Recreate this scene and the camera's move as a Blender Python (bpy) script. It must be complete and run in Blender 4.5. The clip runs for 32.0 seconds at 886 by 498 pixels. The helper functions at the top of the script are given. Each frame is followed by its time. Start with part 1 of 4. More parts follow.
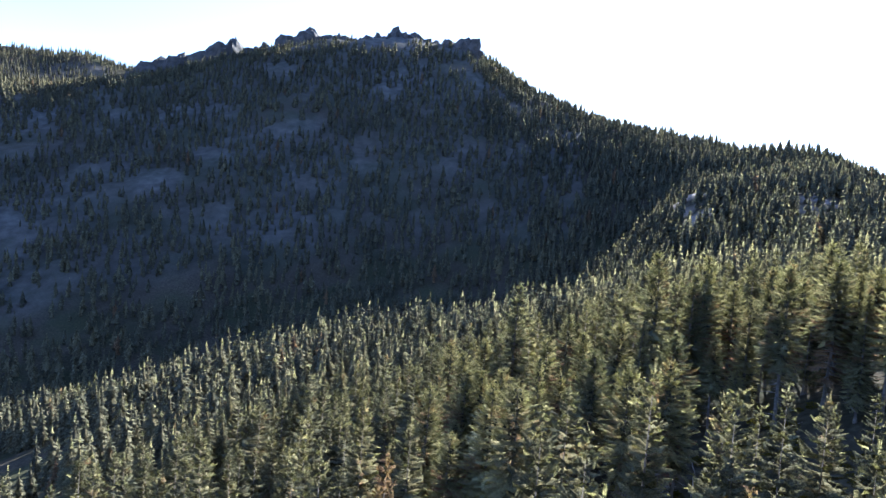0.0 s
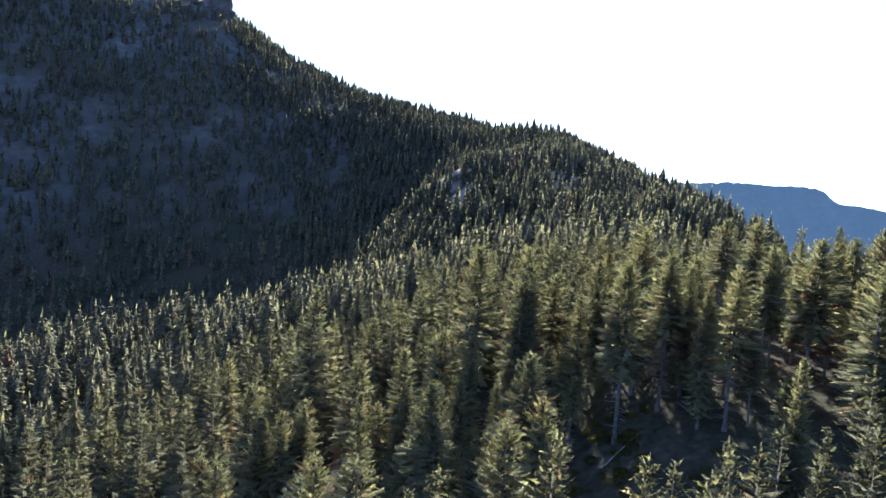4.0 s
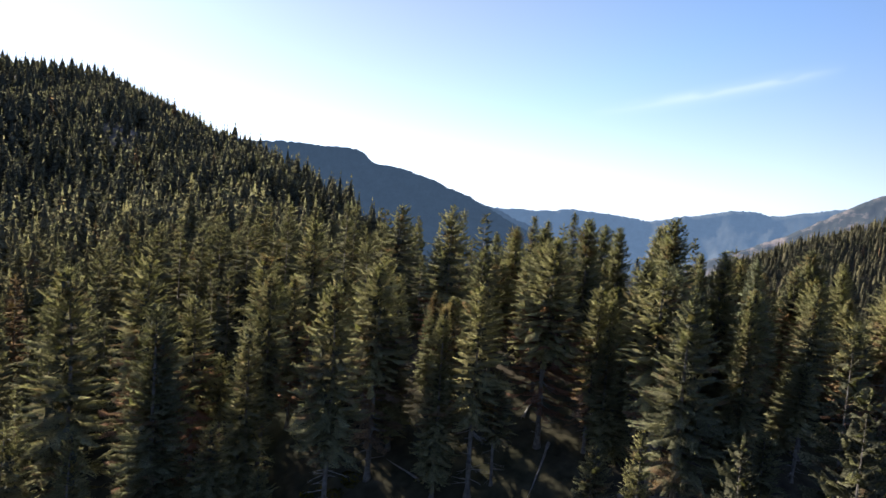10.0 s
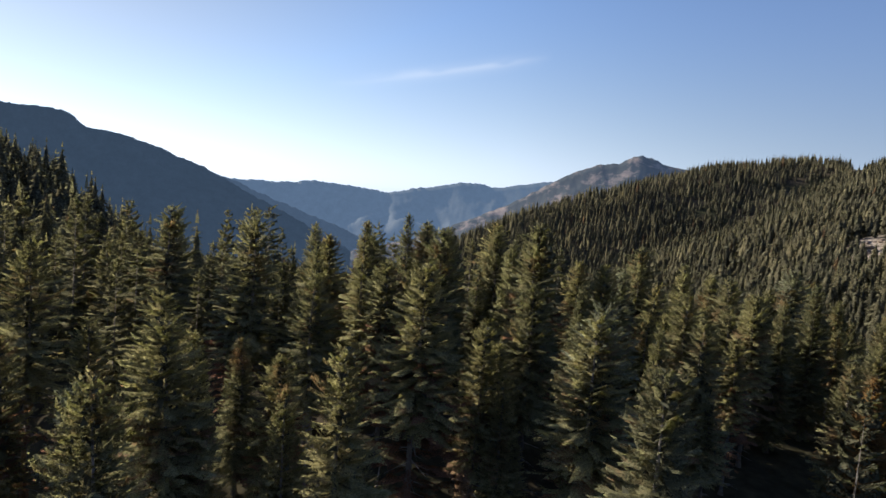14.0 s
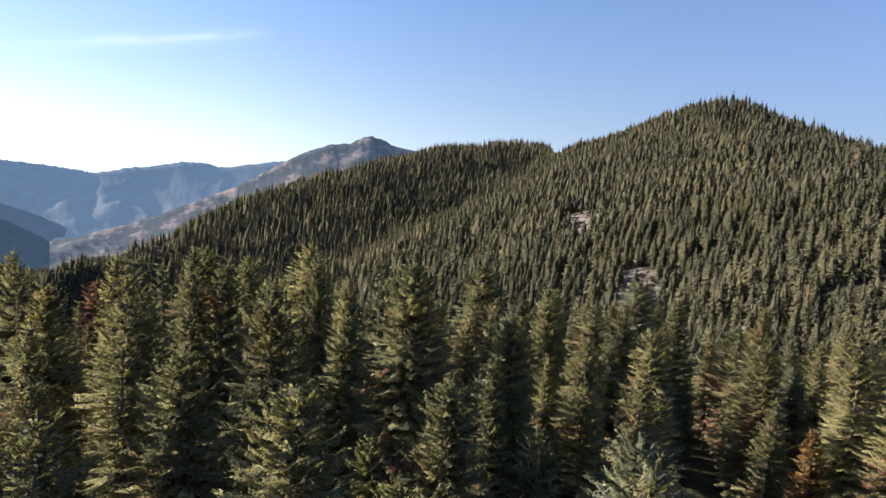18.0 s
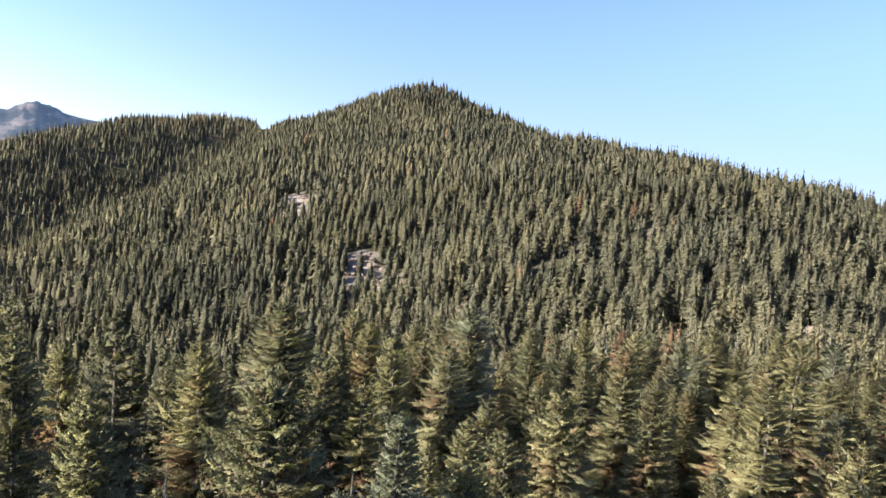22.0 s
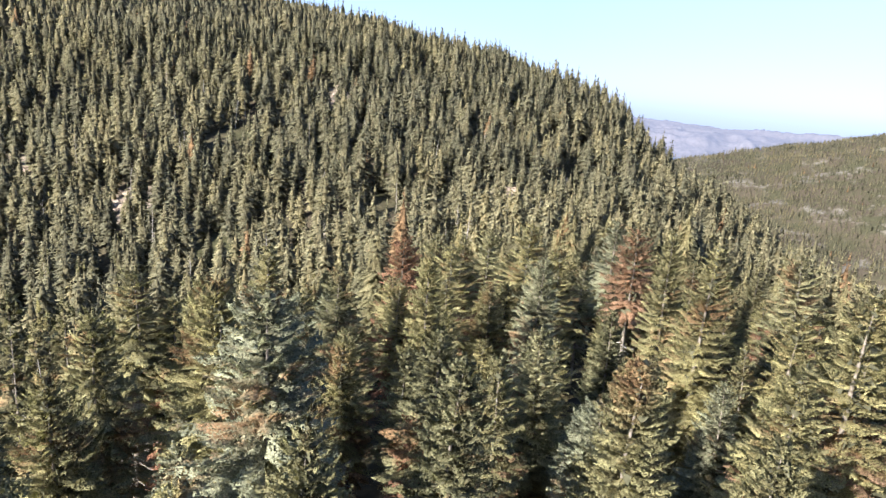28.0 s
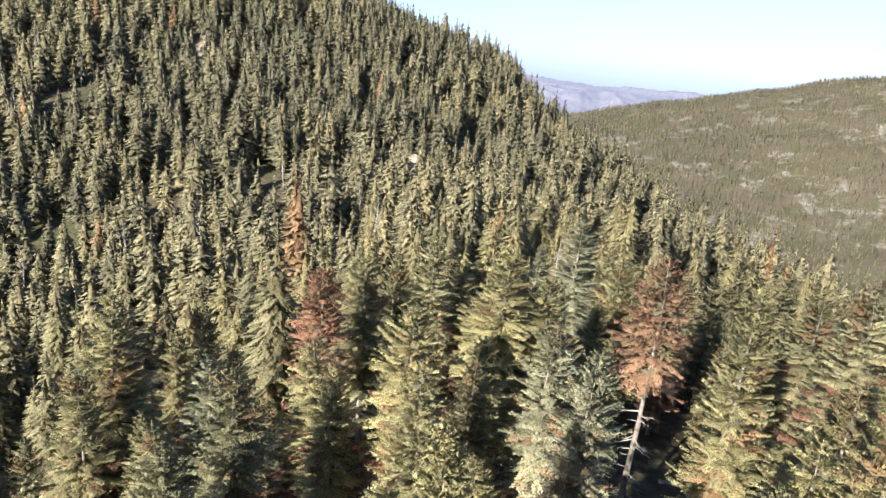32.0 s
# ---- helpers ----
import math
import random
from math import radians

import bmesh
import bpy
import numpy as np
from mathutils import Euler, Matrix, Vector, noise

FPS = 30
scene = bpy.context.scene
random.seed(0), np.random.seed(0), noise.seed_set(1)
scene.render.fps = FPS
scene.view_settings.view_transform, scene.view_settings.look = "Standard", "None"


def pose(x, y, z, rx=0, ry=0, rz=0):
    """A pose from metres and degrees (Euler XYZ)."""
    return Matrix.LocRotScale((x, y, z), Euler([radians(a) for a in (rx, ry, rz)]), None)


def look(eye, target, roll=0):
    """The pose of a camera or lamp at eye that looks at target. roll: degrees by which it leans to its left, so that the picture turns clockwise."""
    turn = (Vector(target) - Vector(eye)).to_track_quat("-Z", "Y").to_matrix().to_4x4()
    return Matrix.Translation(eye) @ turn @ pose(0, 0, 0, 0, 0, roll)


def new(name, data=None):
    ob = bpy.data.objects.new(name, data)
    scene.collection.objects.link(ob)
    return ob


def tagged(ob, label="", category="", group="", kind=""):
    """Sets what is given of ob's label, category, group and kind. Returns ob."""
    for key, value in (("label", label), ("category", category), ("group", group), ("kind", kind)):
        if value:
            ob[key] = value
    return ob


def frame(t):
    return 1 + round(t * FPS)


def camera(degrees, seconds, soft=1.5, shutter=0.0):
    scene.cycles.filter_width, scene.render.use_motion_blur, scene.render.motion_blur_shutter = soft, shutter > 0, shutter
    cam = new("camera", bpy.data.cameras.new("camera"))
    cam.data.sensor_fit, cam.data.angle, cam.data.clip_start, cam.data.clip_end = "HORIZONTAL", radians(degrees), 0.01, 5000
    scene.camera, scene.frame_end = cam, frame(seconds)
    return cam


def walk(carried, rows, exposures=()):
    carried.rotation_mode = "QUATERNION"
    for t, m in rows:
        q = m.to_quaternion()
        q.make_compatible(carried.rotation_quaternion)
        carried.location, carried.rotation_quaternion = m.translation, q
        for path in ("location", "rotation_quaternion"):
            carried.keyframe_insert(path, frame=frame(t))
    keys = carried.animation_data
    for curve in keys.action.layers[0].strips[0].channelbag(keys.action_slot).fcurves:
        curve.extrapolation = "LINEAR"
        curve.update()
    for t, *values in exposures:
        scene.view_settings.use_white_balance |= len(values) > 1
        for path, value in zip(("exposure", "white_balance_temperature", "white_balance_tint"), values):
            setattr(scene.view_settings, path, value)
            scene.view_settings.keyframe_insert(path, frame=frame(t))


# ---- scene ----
cam = camera(68.1, 32.0, 1.5)
ROWS = [
    (0.0, 0.03, -0.02, 39.96, 0.01, -3.03, -4.99),
    (0.5, -0.65, 2.95, 40.21, -2.54, -3.09, -4.91),
    (1.0, -1.31, 5.91, 40.49, -5.16, -3.16, -4.83),
    (1.5, -1.85, 8.80, 40.79, -7.55, -3.25, -4.79),
    (2.0, -2.28, 11.72, 41.08, -9.72, -3.35, -4.72),
    (2.5, -2.57, 14.69, 41.33, -12.12, -3.43, -4.66),
    (3.0, -2.73, 17.67, 41.59, -14.77, -3.50, -4.57),
    (3.5, -2.84, 20.74, 41.86, -17.77, -3.58, -4.51),
    (5.5, -2.01, 33.07, 42.65, -29.38, -3.87, -4.68),
    (6.0, -1.48, 35.92, 42.86, -32.32, -3.95, -4.64),
    (6.5, -0.79, 38.85, 43.08, -35.53, -4.02, -4.58),
    (7.0, 0.04, 41.71, 43.27, -38.86, -4.05, -4.57),
    (7.5, 0.93, 44.62, 43.54, -41.78, -4.12, -4.63),
    (8.0, 2.01, 47.39, 43.86, -44.53, -4.20, -4.65),
    (8.5, 3.15, 50.14, 44.18, -47.79, -4.25, -4.60),
    (9.0, 4.37, 52.78, 44.50, -51.18, -4.32, -4.55),
    (9.5, 5.73, 55.35, 44.82, -54.61, -4.39, -4.48),
    (10.0, 7.17, 57.84, 45.11, -58.17, -4.43, -4.45),
    (10.5, 8.68, 60.25, 45.41, -61.70, -4.51, -4.44),
    (11.0, 10.37, 62.52, 45.76, -65.31, -4.58, -4.42),
    (11.5, 12.24, 64.79, 46.02, -68.83, -4.63, -4.43),
    (12.0, 14.15, 66.94, 46.29, -71.65, -4.74, -4.50),
    (12.5, 16.19, 68.97, 46.53, -73.52, -4.85, -4.61),
    (13.0, 18.37, 70.83, 46.78, -75.59, -4.97, -4.69),
    (13.5, 20.66, 72.67, 47.06, -78.12, -5.07, -4.72),
    (15.5, 31.35, 79.29, 48.39, -87.63, -5.26, -4.61),
    (16.0, 34.22, 80.44, 48.64, -90.22, -5.21, -4.52),
    (16.5, 37.15, 81.47, 48.84, -93.68, -5.16, -4.43),
    (17.0, 40.03, 82.40, 49.10, -97.06, -5.13, -4.35),
    (17.5, 42.91, 83.21, 49.37, -100.34, -5.10, -4.31),
    (18.0, 45.83, 83.90, 49.59, -103.80, -5.11, -4.29),
    (18.5, 48.74, 84.51, 49.80, -107.38, -5.07, -4.26),
    (19.0, 51.63, 84.99, 50.01, -110.92, -5.04, -4.23),
    (19.5, 54.53, 85.29, 50.19, -114.54, -5.02, -4.21),
    (20.0, 57.42, 85.41, 50.38, -117.66, -5.01, -4.26),
    (20.5, 60.28, 85.37, 50.56, -120.72, -5.00, -4.32),
    (21.0, 63.19, 85.09, 50.75, -123.79, -5.00, -4.38),
    (21.5, 66.13, 84.65, 50.88, -126.88, -4.97, -4.43),
    (22.0, 69.09, 84.07, 51.00, -129.12, -5.04, -4.56),
    (22.5, 71.93, 83.35, 51.02, -129.35, -5.63, -4.70),
    (23.0, 74.86, 82.35, 51.04, -131.10, -6.62, -4.72),
    (23.5, 77.75, 80.87, 51.03, -136.79, -7.59, -4.60),
    (24.0, 80.63, 79.38, 50.96, -142.02, -8.52, -4.44),
    (24.5, 83.41, 77.80, 50.93, -146.17, -9.40, -4.31),
    (25.0, 86.09, 75.94, 50.92, -150.05, -10.03, -4.19),
    (25.5, 88.76, 73.89, 50.87, -153.86, -10.61, -4.09),
    (27.5, 98.18, 64.40, 48.83, -157.40, -13.54, -4.38),
    (28.0, 100.31, 61.86, 48.73, -158.17, -14.33, -4.54),
    (28.5, 102.30, 59.32, 48.75, -159.02, -14.73, -4.69),
    (29.0, 104.15, 56.77, 48.75, -160.86, -14.88, -4.80),
    (29.5, 105.94, 54.11, 48.74, -163.10, -15.20, -4.87),
    (30.0, 107.63, 51.40, 48.72, -164.18, -15.61, -4.97),
    (30.5, 109.15, 48.67, 48.70, -165.21, -16.00, -5.10),
    (31.0, 110.65, 45.96, 48.66, -166.25, -16.40, -5.28),
    (31.5, 112.11, 43.25, 48.64, -167.35, -16.81, -5.46),
    (32.0, 113.37, 40.72, 48.64, -168.47, -17.17, -5.57),
]
EXPO = [(0.0, 2.3, 5400, 10), (3.5, 2.2, 5450, 10), (6.0, 1.85, 5480, 10), (8.0, 1.5, 5600, 10), (9.0, 1.25, 5950, 10), (10.0, 1.04, 6300, 10), (11.0, 0.87, 6450, 10), (13.0, 0.66, 6500, 10), (16.0, 0.8, 6500, 10), (19.0, 1.28, 6450, 10), (22.0, 1.72, 6230, 10), (25.0, 1.94, 6180, 10), (32.0, 1.95, 6330, 10)]
walk(cam, [(t, pose(x, y, z, 90 + pitch, roll, yaw)) for t, x, y, z, yaw, pitch, roll in ROWS], EXPO)

# ---- light: clear sky, low sun in front of the first view ----
SUN_YAW, SUN_UP = -23.0, 25.0
world = bpy.data.worlds.new("world")
scene.world = world
world.use_nodes = True
wn = world.node_tree
sky = wn.nodes.new("ShaderNodeTexSky")
sky.sky_type, sky.sun_disc = "NISHITA", False
sky.sun_elevation, sky.sun_rotation = radians(SUN_UP), radians(-SUN_YAW)
sky.altitude, sky.air_density, sky.dust_density, sky.ozone_density = 1600, 1.0, 0.5, 2.0
wn.nodes["Background"].inputs["Strength"].default_value = 0.095
# pale haze all round the horizon
coord, split = wn.nodes.new("ShaderNodeTexCoord"), wn.nodes.new("ShaderNodeSeparateXYZ")
fade, veil = wn.nodes.new("ShaderNodeMapRange"), wn.nodes.new("ShaderNodeMix")
fade.interpolation_type = "SMOOTHSTEP"
for key, v in (("From Min", -0.02), ("From Max", 0.30), ("To Min", 0.85), ("To Max", 0.0)):
    fade.inputs[key].default_value = v
veil.data_type = "RGBA"
grey, tint = wn.nodes.new("ShaderNodeRGBToBW"), wn.nodes.new("ShaderNodeMix")
tint.data_type, tint.blend_type = "RGBA", "MULTIPLY"
tint.inputs[0].default_value = 1.0
wn.links.new(sky.outputs[0], grey.inputs[0])
wn.links.new(grey.outputs[0], tint.inputs[6])
# the haze is brighter and whiter towards the sun, bluer away from it
facing, side_fade, hue = wn.nodes.new("ShaderNodeVectorMath"), wn.nodes.new("ShaderNodeMapRange"), wn.nodes.new("ShaderNodeMix")
facing.operation = "DOT_PRODUCT"
facing.inputs[1].default_value = (-math.sin(radians(SUN_YAW)), math.cos(radians(SUN_YAW)), 0)
for key, v in (("From Min", -0.8), ("From Max", 0.45)):
    side_fade.inputs[key].default_value = v
hue.data_type = "RGBA"
hue.inputs[6].default_value, hue.inputs[7].default_value = (0.195, 0.295, 0.44, 1), (0.745, 0.90, 1.04, 1)
wn.links.new(coord.outputs["Generated"], facing.inputs[0])
wn.links.new(facing.outputs["Value"], side_fade.inputs[0])
wn.links.new(side_fade.outputs[0], hue.inputs[0])
wn.links.new(hue.outputs[2], tint.inputs[7])
wn.links.new(tint.outputs[2], veil.inputs[7])
wn.links.new(coord.outputs["Generated"], split.inputs[0])
wn.links.new(split.outputs[2], fade.inputs[0])
# white glare of the haze round the sun
ring, glare, most = wn.nodes.new("ShaderNodeVectorMath"), wn.nodes.new("ShaderNodeMapRange"), wn.nodes.new("ShaderNodeMath")
ring.operation, most.operation, glare.interpolation_type = "DOT_PRODUCT", "MAXIMUM", "SMOOTHSTEP"
ring.inputs[1].default_value = (-math.sin(radians(SUN_YAW)) * math.cos(radians(SUN_UP)), math.cos(radians(SUN_YAW)) * math.cos(radians(SUN_UP)), math.sin(radians(SUN_UP)))
for key, v in (("From Min", 0.5), ("From Max", 0.97), ("To Min", 0.0), ("To Max", 0.85)):
    glare.inputs[key].default_value = v
wn.links.new(coord.outputs["Generated"], ring.inputs[0])
wn.links.new(ring.outputs["Value"], glare.inputs[0])
wn.links.new(fade.outputs[0], most.inputs[0])
wn.links.new(glare.outputs[0], most.inputs[1])
wn.links.new(most.outputs[0], veil.inputs[0])
wn.links.new(sky.outputs[0], veil.inputs[6])
cast = wn.nodes.new("ShaderNodeMix")
cast.data_type, cast.blend_type = "RGBA", "MULTIPLY"
cast.inputs[0].default_value = 1.0
# the whole sky dims a little away from the sun
shade = wn.nodes.new("ShaderNodeMix")
shade.data_type = "RGBA"
shade.inputs[6].default_value, shade.inputs[7].default_value = (0.83, 0.80, 0.93, 1), (0.955, 0.955, 1.05, 1)
wn.links.new(side_fade.outputs[0], shade.inputs[0])
wn.links.new(shade.outputs[2], cast.inputs[7])
wn.links.new(veil.outputs[2], cast.inputs[6])
wn.links.new(cast.outputs[2], wn.nodes["Background"].inputs[0])
sun = new("sun", bpy.data.lights.new("sun", "SUN"))
sun.data.energy, sun.data.angle, sun.data.color = 5.0, radians(0.5), (1.0, 0.93, 0.82)
sd = Vector((-math.sin(radians(SUN_YAW)), math.cos(radians(SUN_YAW)), math.tan(radians(SUN_UP))))
sun.matrix_world = look(sd * 100, (0, 0, 0))


# ---- materials ----
def material(name):
    m = bpy.data.materials.new(name)
    m.use_nodes = True
    nt = m.node_tree
    b = nt.nodes["Principled BSDF"]
    b.inputs["Specular IOR Level"].default_value = 0.15
    b.inputs["Roughness"].default_value = 0.85
    return m, nt, b


def add(nt, kind, **inputs):
    n = nt.nodes.new(kind)
    for k, v in inputs.items():
        n.inputs[k.replace("_", " ")].default_value = v
    return n


def ramp(nt, fac, stops):
    r = nt.nodes.new("ShaderNodeValToRGB")
    el = r.color_ramp.elements
    while len(el) < len(stops):
        el.new(0.5)
    for e, (p, c) in zip(el, stops):
        e.position, e.color = p, (*c, 1)
    nt.links.new(fac, r.inputs[0])
    return r.outputs[0]


def mix(nt, fac, a, b, blend="MIX"):
    n = nt.nodes.new("ShaderNodeMix")
    n.data_type, n.blend_type = "RGBA", blend
    for k, v in ((0, fac), (6, a), (7, b)):
        if hasattr(v, "is_linked"):
            nt.links.new(v, n.inputs[k])
        else:
            n.inputs[k].default_value = v if k == 0 else (*v, 1)
    return n.outputs[2]


def noise_of(nt, scale, detail=4, vec=None, rough=0.55):
    n = add(nt, "ShaderNodeTexNoise", Scale=scale, Detail=detail, Roughness=rough)
    if vec is None:
        vec = nt.nodes.new("ShaderNodeNewGeometry").outputs["Position"]
    nt.links.new(vec, n.inputs["Vector"])
    return n.outputs[0]


def foliage(name, dark, mid, light, per_tree, fine=9.0, gaps=0.38, silver=None, vary=0.27, brown=0.0):
    """Needles: each tree has its own tone; twigs differ a little; new tips are lighter and insides darkened for shade;
    fine needle structure with gaps; some light shines through.
    """
    m, nt, b = material(name)
    nt.nodes.remove(b)
    geo = nt.nodes.new("ShaderNodeNewGeometry")
    if per_tree == "object":
        tone = nt.nodes.new("ShaderNodeObjectInfo").outputs["Random"]
    else:
        a = nt.nodes.new("ShaderNodeAttribute")
        a.attribute_name = "tone"
        tone = a.outputs["Fac"]
    col = ramp(nt, tone, [(0.0, dark), (0.5, mid), (0.9, light), (0.96, (0.22, 0.15, 0.095))] if per_tree == "attribute" else [(0.0, dark), (0.45, mid), (0.86, light), (0.95, silver or light)])
    col = mix(nt, 1.0, col, ramp(nt, geo.outputs["Random Per Island"], [(0.0, (1 - vary, 1 - vary, 1 - vary)), (1.0, (1 + vary, 1 + vary, 1 + 0.8 * vary))]), "MULTIPLY")
    if brown:
        spots = nt.nodes.new("ShaderNodeTexNoise")
        spots.noise_dimensions = "4D"
        for key, v in (("Scale", 0.33), ("Detail", 3.0), ("Roughness", 0.6)):
            spots.inputs[key].default_value = v
        nt.links.new(geo.outputs["Position"], spots.inputs["Vector"])
        nt.links.new(tone, spots.inputs["W"])
        col = mix(nt, ramp(nt, spots.outputs[0], [(brown, (0, 0, 0)), (brown + 0.1, (0.85, 0.85, 0.85))]), col, (0.27, 0.165, 0.10))
    # lighter new growth at the tips; inner needles darkened in place of shade
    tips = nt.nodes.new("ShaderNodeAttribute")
    tips.attribute_name = "growth_shade"
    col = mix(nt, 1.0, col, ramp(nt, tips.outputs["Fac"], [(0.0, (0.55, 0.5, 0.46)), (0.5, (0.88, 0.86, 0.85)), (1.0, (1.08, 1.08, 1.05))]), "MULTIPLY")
    grain = noise_of(nt, fine, 2, geo.outputs["Position"])
    col = mix(nt, 1.0, col, ramp(nt, grain, [(0.34, (0.52, 0.54, 0.54)), (0.66, (1.38, 1.35, 1.27))]), "MULTIPLY")
    bump = add(nt, "ShaderNodeBump", Strength=0.9, Distance=0.5 / fine)
    nt.links.new(grain, bump.inputs["Height"])
    puff, turn = nt.nodes.new("ShaderNodeAttribute"), nt.nodes.new("ShaderNodeVectorTransform")
    puff.attribute_name = "puff"
    turn.vector_type, turn.convert_from, turn.convert_to = "NORMAL", "OBJECT", "WORLD"
    nt.links.new(puff.outputs["Vector"], turn.inputs[0])
    nt.links.new(turn.outputs[0], bump.inputs["Normal"])
    d, tr = nt.nodes.new("ShaderNodeBsdfDiffuse"), nt.nodes.new("ShaderNodeBsdfTranslucent")
    nt.links.new(col, d.inputs[0]), nt.links.new(mix(nt, 1.0, col, (1.15, 1.2, 0.5), "MULTIPLY"), tr.inputs[0])
    nt.links.new(bump.outputs[0], d.inputs["Normal"])
    s1, s2 = add(nt, "ShaderNodeMixShader", Fac=0.2), nt.nodes.new("ShaderNodeMixShader")
    nt.links.new(d.outputs[0], s1.inputs[1]), nt.links.new(tr.outputs[0], s1.inputs[2])
    last = s1.outputs[0]
    if gaps:
        cut = nt.nodes.new("ShaderNodeMath")
        cut.operation = "GREATER_THAN"
        cut.inputs[1].default_value = gaps
        nt.links.new(noise_of(nt, fine * 0.8, 1, geo.outputs["Position"]), cut.inputs[0])
        clear = nt.nodes.new("ShaderNodeBsdfTransparent")
        nt.links.new(cut.outputs[0], s2.inputs[0]), nt.links.new(clear.outputs[0], s2.inputs[1]), nt.links.new(last, s2.inputs[2])
        last = s2.outputs[0]
    nt.links.new(last, nt.nodes["Material Output"].inputs[0])
    return m


FIR = foliage("fir_needles", (0.192, 0.188, 0.120), (0.275, 0.255, 0.146), (0.330, 0.300, 0.162), "object", 12.0, 0.46, (0.26, 0.268, 0.20), 0.2, 0.555)
FIR_WOOD = foliage("forest_needles", (0.142, 0.138, 0.096), (0.208, 0.192, 0.116), (0.265, 0.238, 0.132), "attribute", 6.0, 0.40, None, 0.2, 0.60)
FAR_WOOD = foliage("far_forest_needles", (0.134, 0.133, 0.100), (0.205, 0.190, 0.126), (0.270, 0.242, 0.146), "attribute", 1.2, 0.0, None, 0.18)
RED = foliage("dying_needles", (0.24, 0.125, 0.095), (0.27, 0.155, 0.11), (0.25, 0.17, 0.12), "object", 12.0, 0.47)
ORANGE = foliage("orange_needles", (0.27, 0.15, 0.07), (0.28, 0.16, 0.075), (0.27, 0.18, 0.08), "object")
BRUSH = foliage("brush_leaves", (0.15, 0.15, 0.03), (0.22, 0.21, 0.035), (0.26, 0.24, 0.05), "object")


def bark_material(name, a, b_):
    m, nt, b = material(name)
    n = noise_of(nt, 2.5, 6)
    nt.links.new(ramp(nt, n, [(0.3, a), (0.7, b_)]), b.inputs["Base Color"])
    return m


BARK = bark_material("grey_brown_bark", (0.10, 0.085, 0.07), (0.27, 0.235, 0.20))
# dead twigs, coloured extra dark to stand in for shade inside a crown
SHADE_TWIGS = bark_material("dead_inner_twigs_shade", (0.05, 0.05, 0.03), (0.10, 0.095, 0.06))
SILVER = bark_material("weathered_grey_wood", (0.17, 0.155, 0.14), (0.34, 0.31, 0.28))

m, nt, b = material("forest_ground")
big, fine = noise_of(nt, 0.02, 5), noise_of(nt, 0.6, 6)
litter = ramp(nt, fine, [(0.3, (0.04, 0.033, 0.024)), (0.55, (0.08, 0.065, 0.046)), (0.8, (0.135, 0.112, 0.082))])
moss = ramp(nt, fine, [(0.3, (0.033, 0.036, 0.02)), (0.8, (0.088, 0.082, 0.046))])
col = mix(nt, ramp(nt, big, [(0.42, (0, 0, 0)), (0.6, (1, 1, 1))]), litter, moss)
bare = nt.nodes.new("ShaderNodeAttribute")
bare.attribute_name = "bare"
soil = ramp(nt, noise_of(nt, 0.35, 6), [(0.3, (0.2, 0.16, 0.13)), (0.7, (0.42, 0.35, 0.29))])
col = mix(nt, bare.outputs["Fac"], col, soil)
dry_at = nt.nodes.new("ShaderNodeAttribute")
dry_at.attribute_name = "dry"
patch = nt.nodes.new("ShaderNodeMath")
patch.operation = "MULTIPLY"
nt.links.new(dry_at.outputs["Fac"], patch.inputs[0])
nt.links.new(ramp(nt, noise_of(nt, 0.016, 9, None, 0.7), [(0.54, (0.04, 0.04, 0.04)), (0.62, (0.7, 0.7, 0.7))]), patch.inputs[1])
col = mix(nt, patch.outputs[0], col, ramp(nt, noise_of(nt, 0.11, 8), [(0.3, (0.09, 0.083, 0.07)), (0.7, (0.27, 0.25, 0.22))]))
rock_at = nt.nodes.new("ShaderNodeAttribute")
rock_at.attribute_name = "rock"
stone = ramp(nt, noise_of(nt, 0.09, 8), [(0.3, (0.07, 0.066, 0.06)), (0.7, (0.18, 0.165, 0.15))])
col = mix(nt, rock_at.outputs["Fac"], col, stone)
nt.links.new(col, b.inputs["Base Color"])
bump = add(nt, "ShaderNodeBump", Strength=0.6, Distance=0.6)
nt.links.new(noise_of(nt, 0.25, 8), bump.inputs["Height"])
nt.links.new(bump.outputs[0], b.inputs["Normal"])
b.inputs["Specular IOR Level"].default_value, b.inputs["Roughness"].default_value = 0.02, 1.0
GROUND = m

# ---- the lie of the land: crest and valley lines, metres ----
CX, CY = 50.0, 60.0


A0, A6, A13, A19, A28, A32 = (0, 0, 40), (-1, 36, 43), (19, 71, 46.6), (52, 85, 50), (100, 62, 49), (113, 41, 48.6)


def polar(o, *pts):
    """Crest points from (bearing, rise in degrees, distance, height of trees on it), seen from a place o on the flight."""
    return [(o[0] + d * math.sin(radians(a)), o[1] + d * math.cos(radians(a)), o[2] + d * math.tan(radians(e)) - trees) for a, e, d, trees in pts]


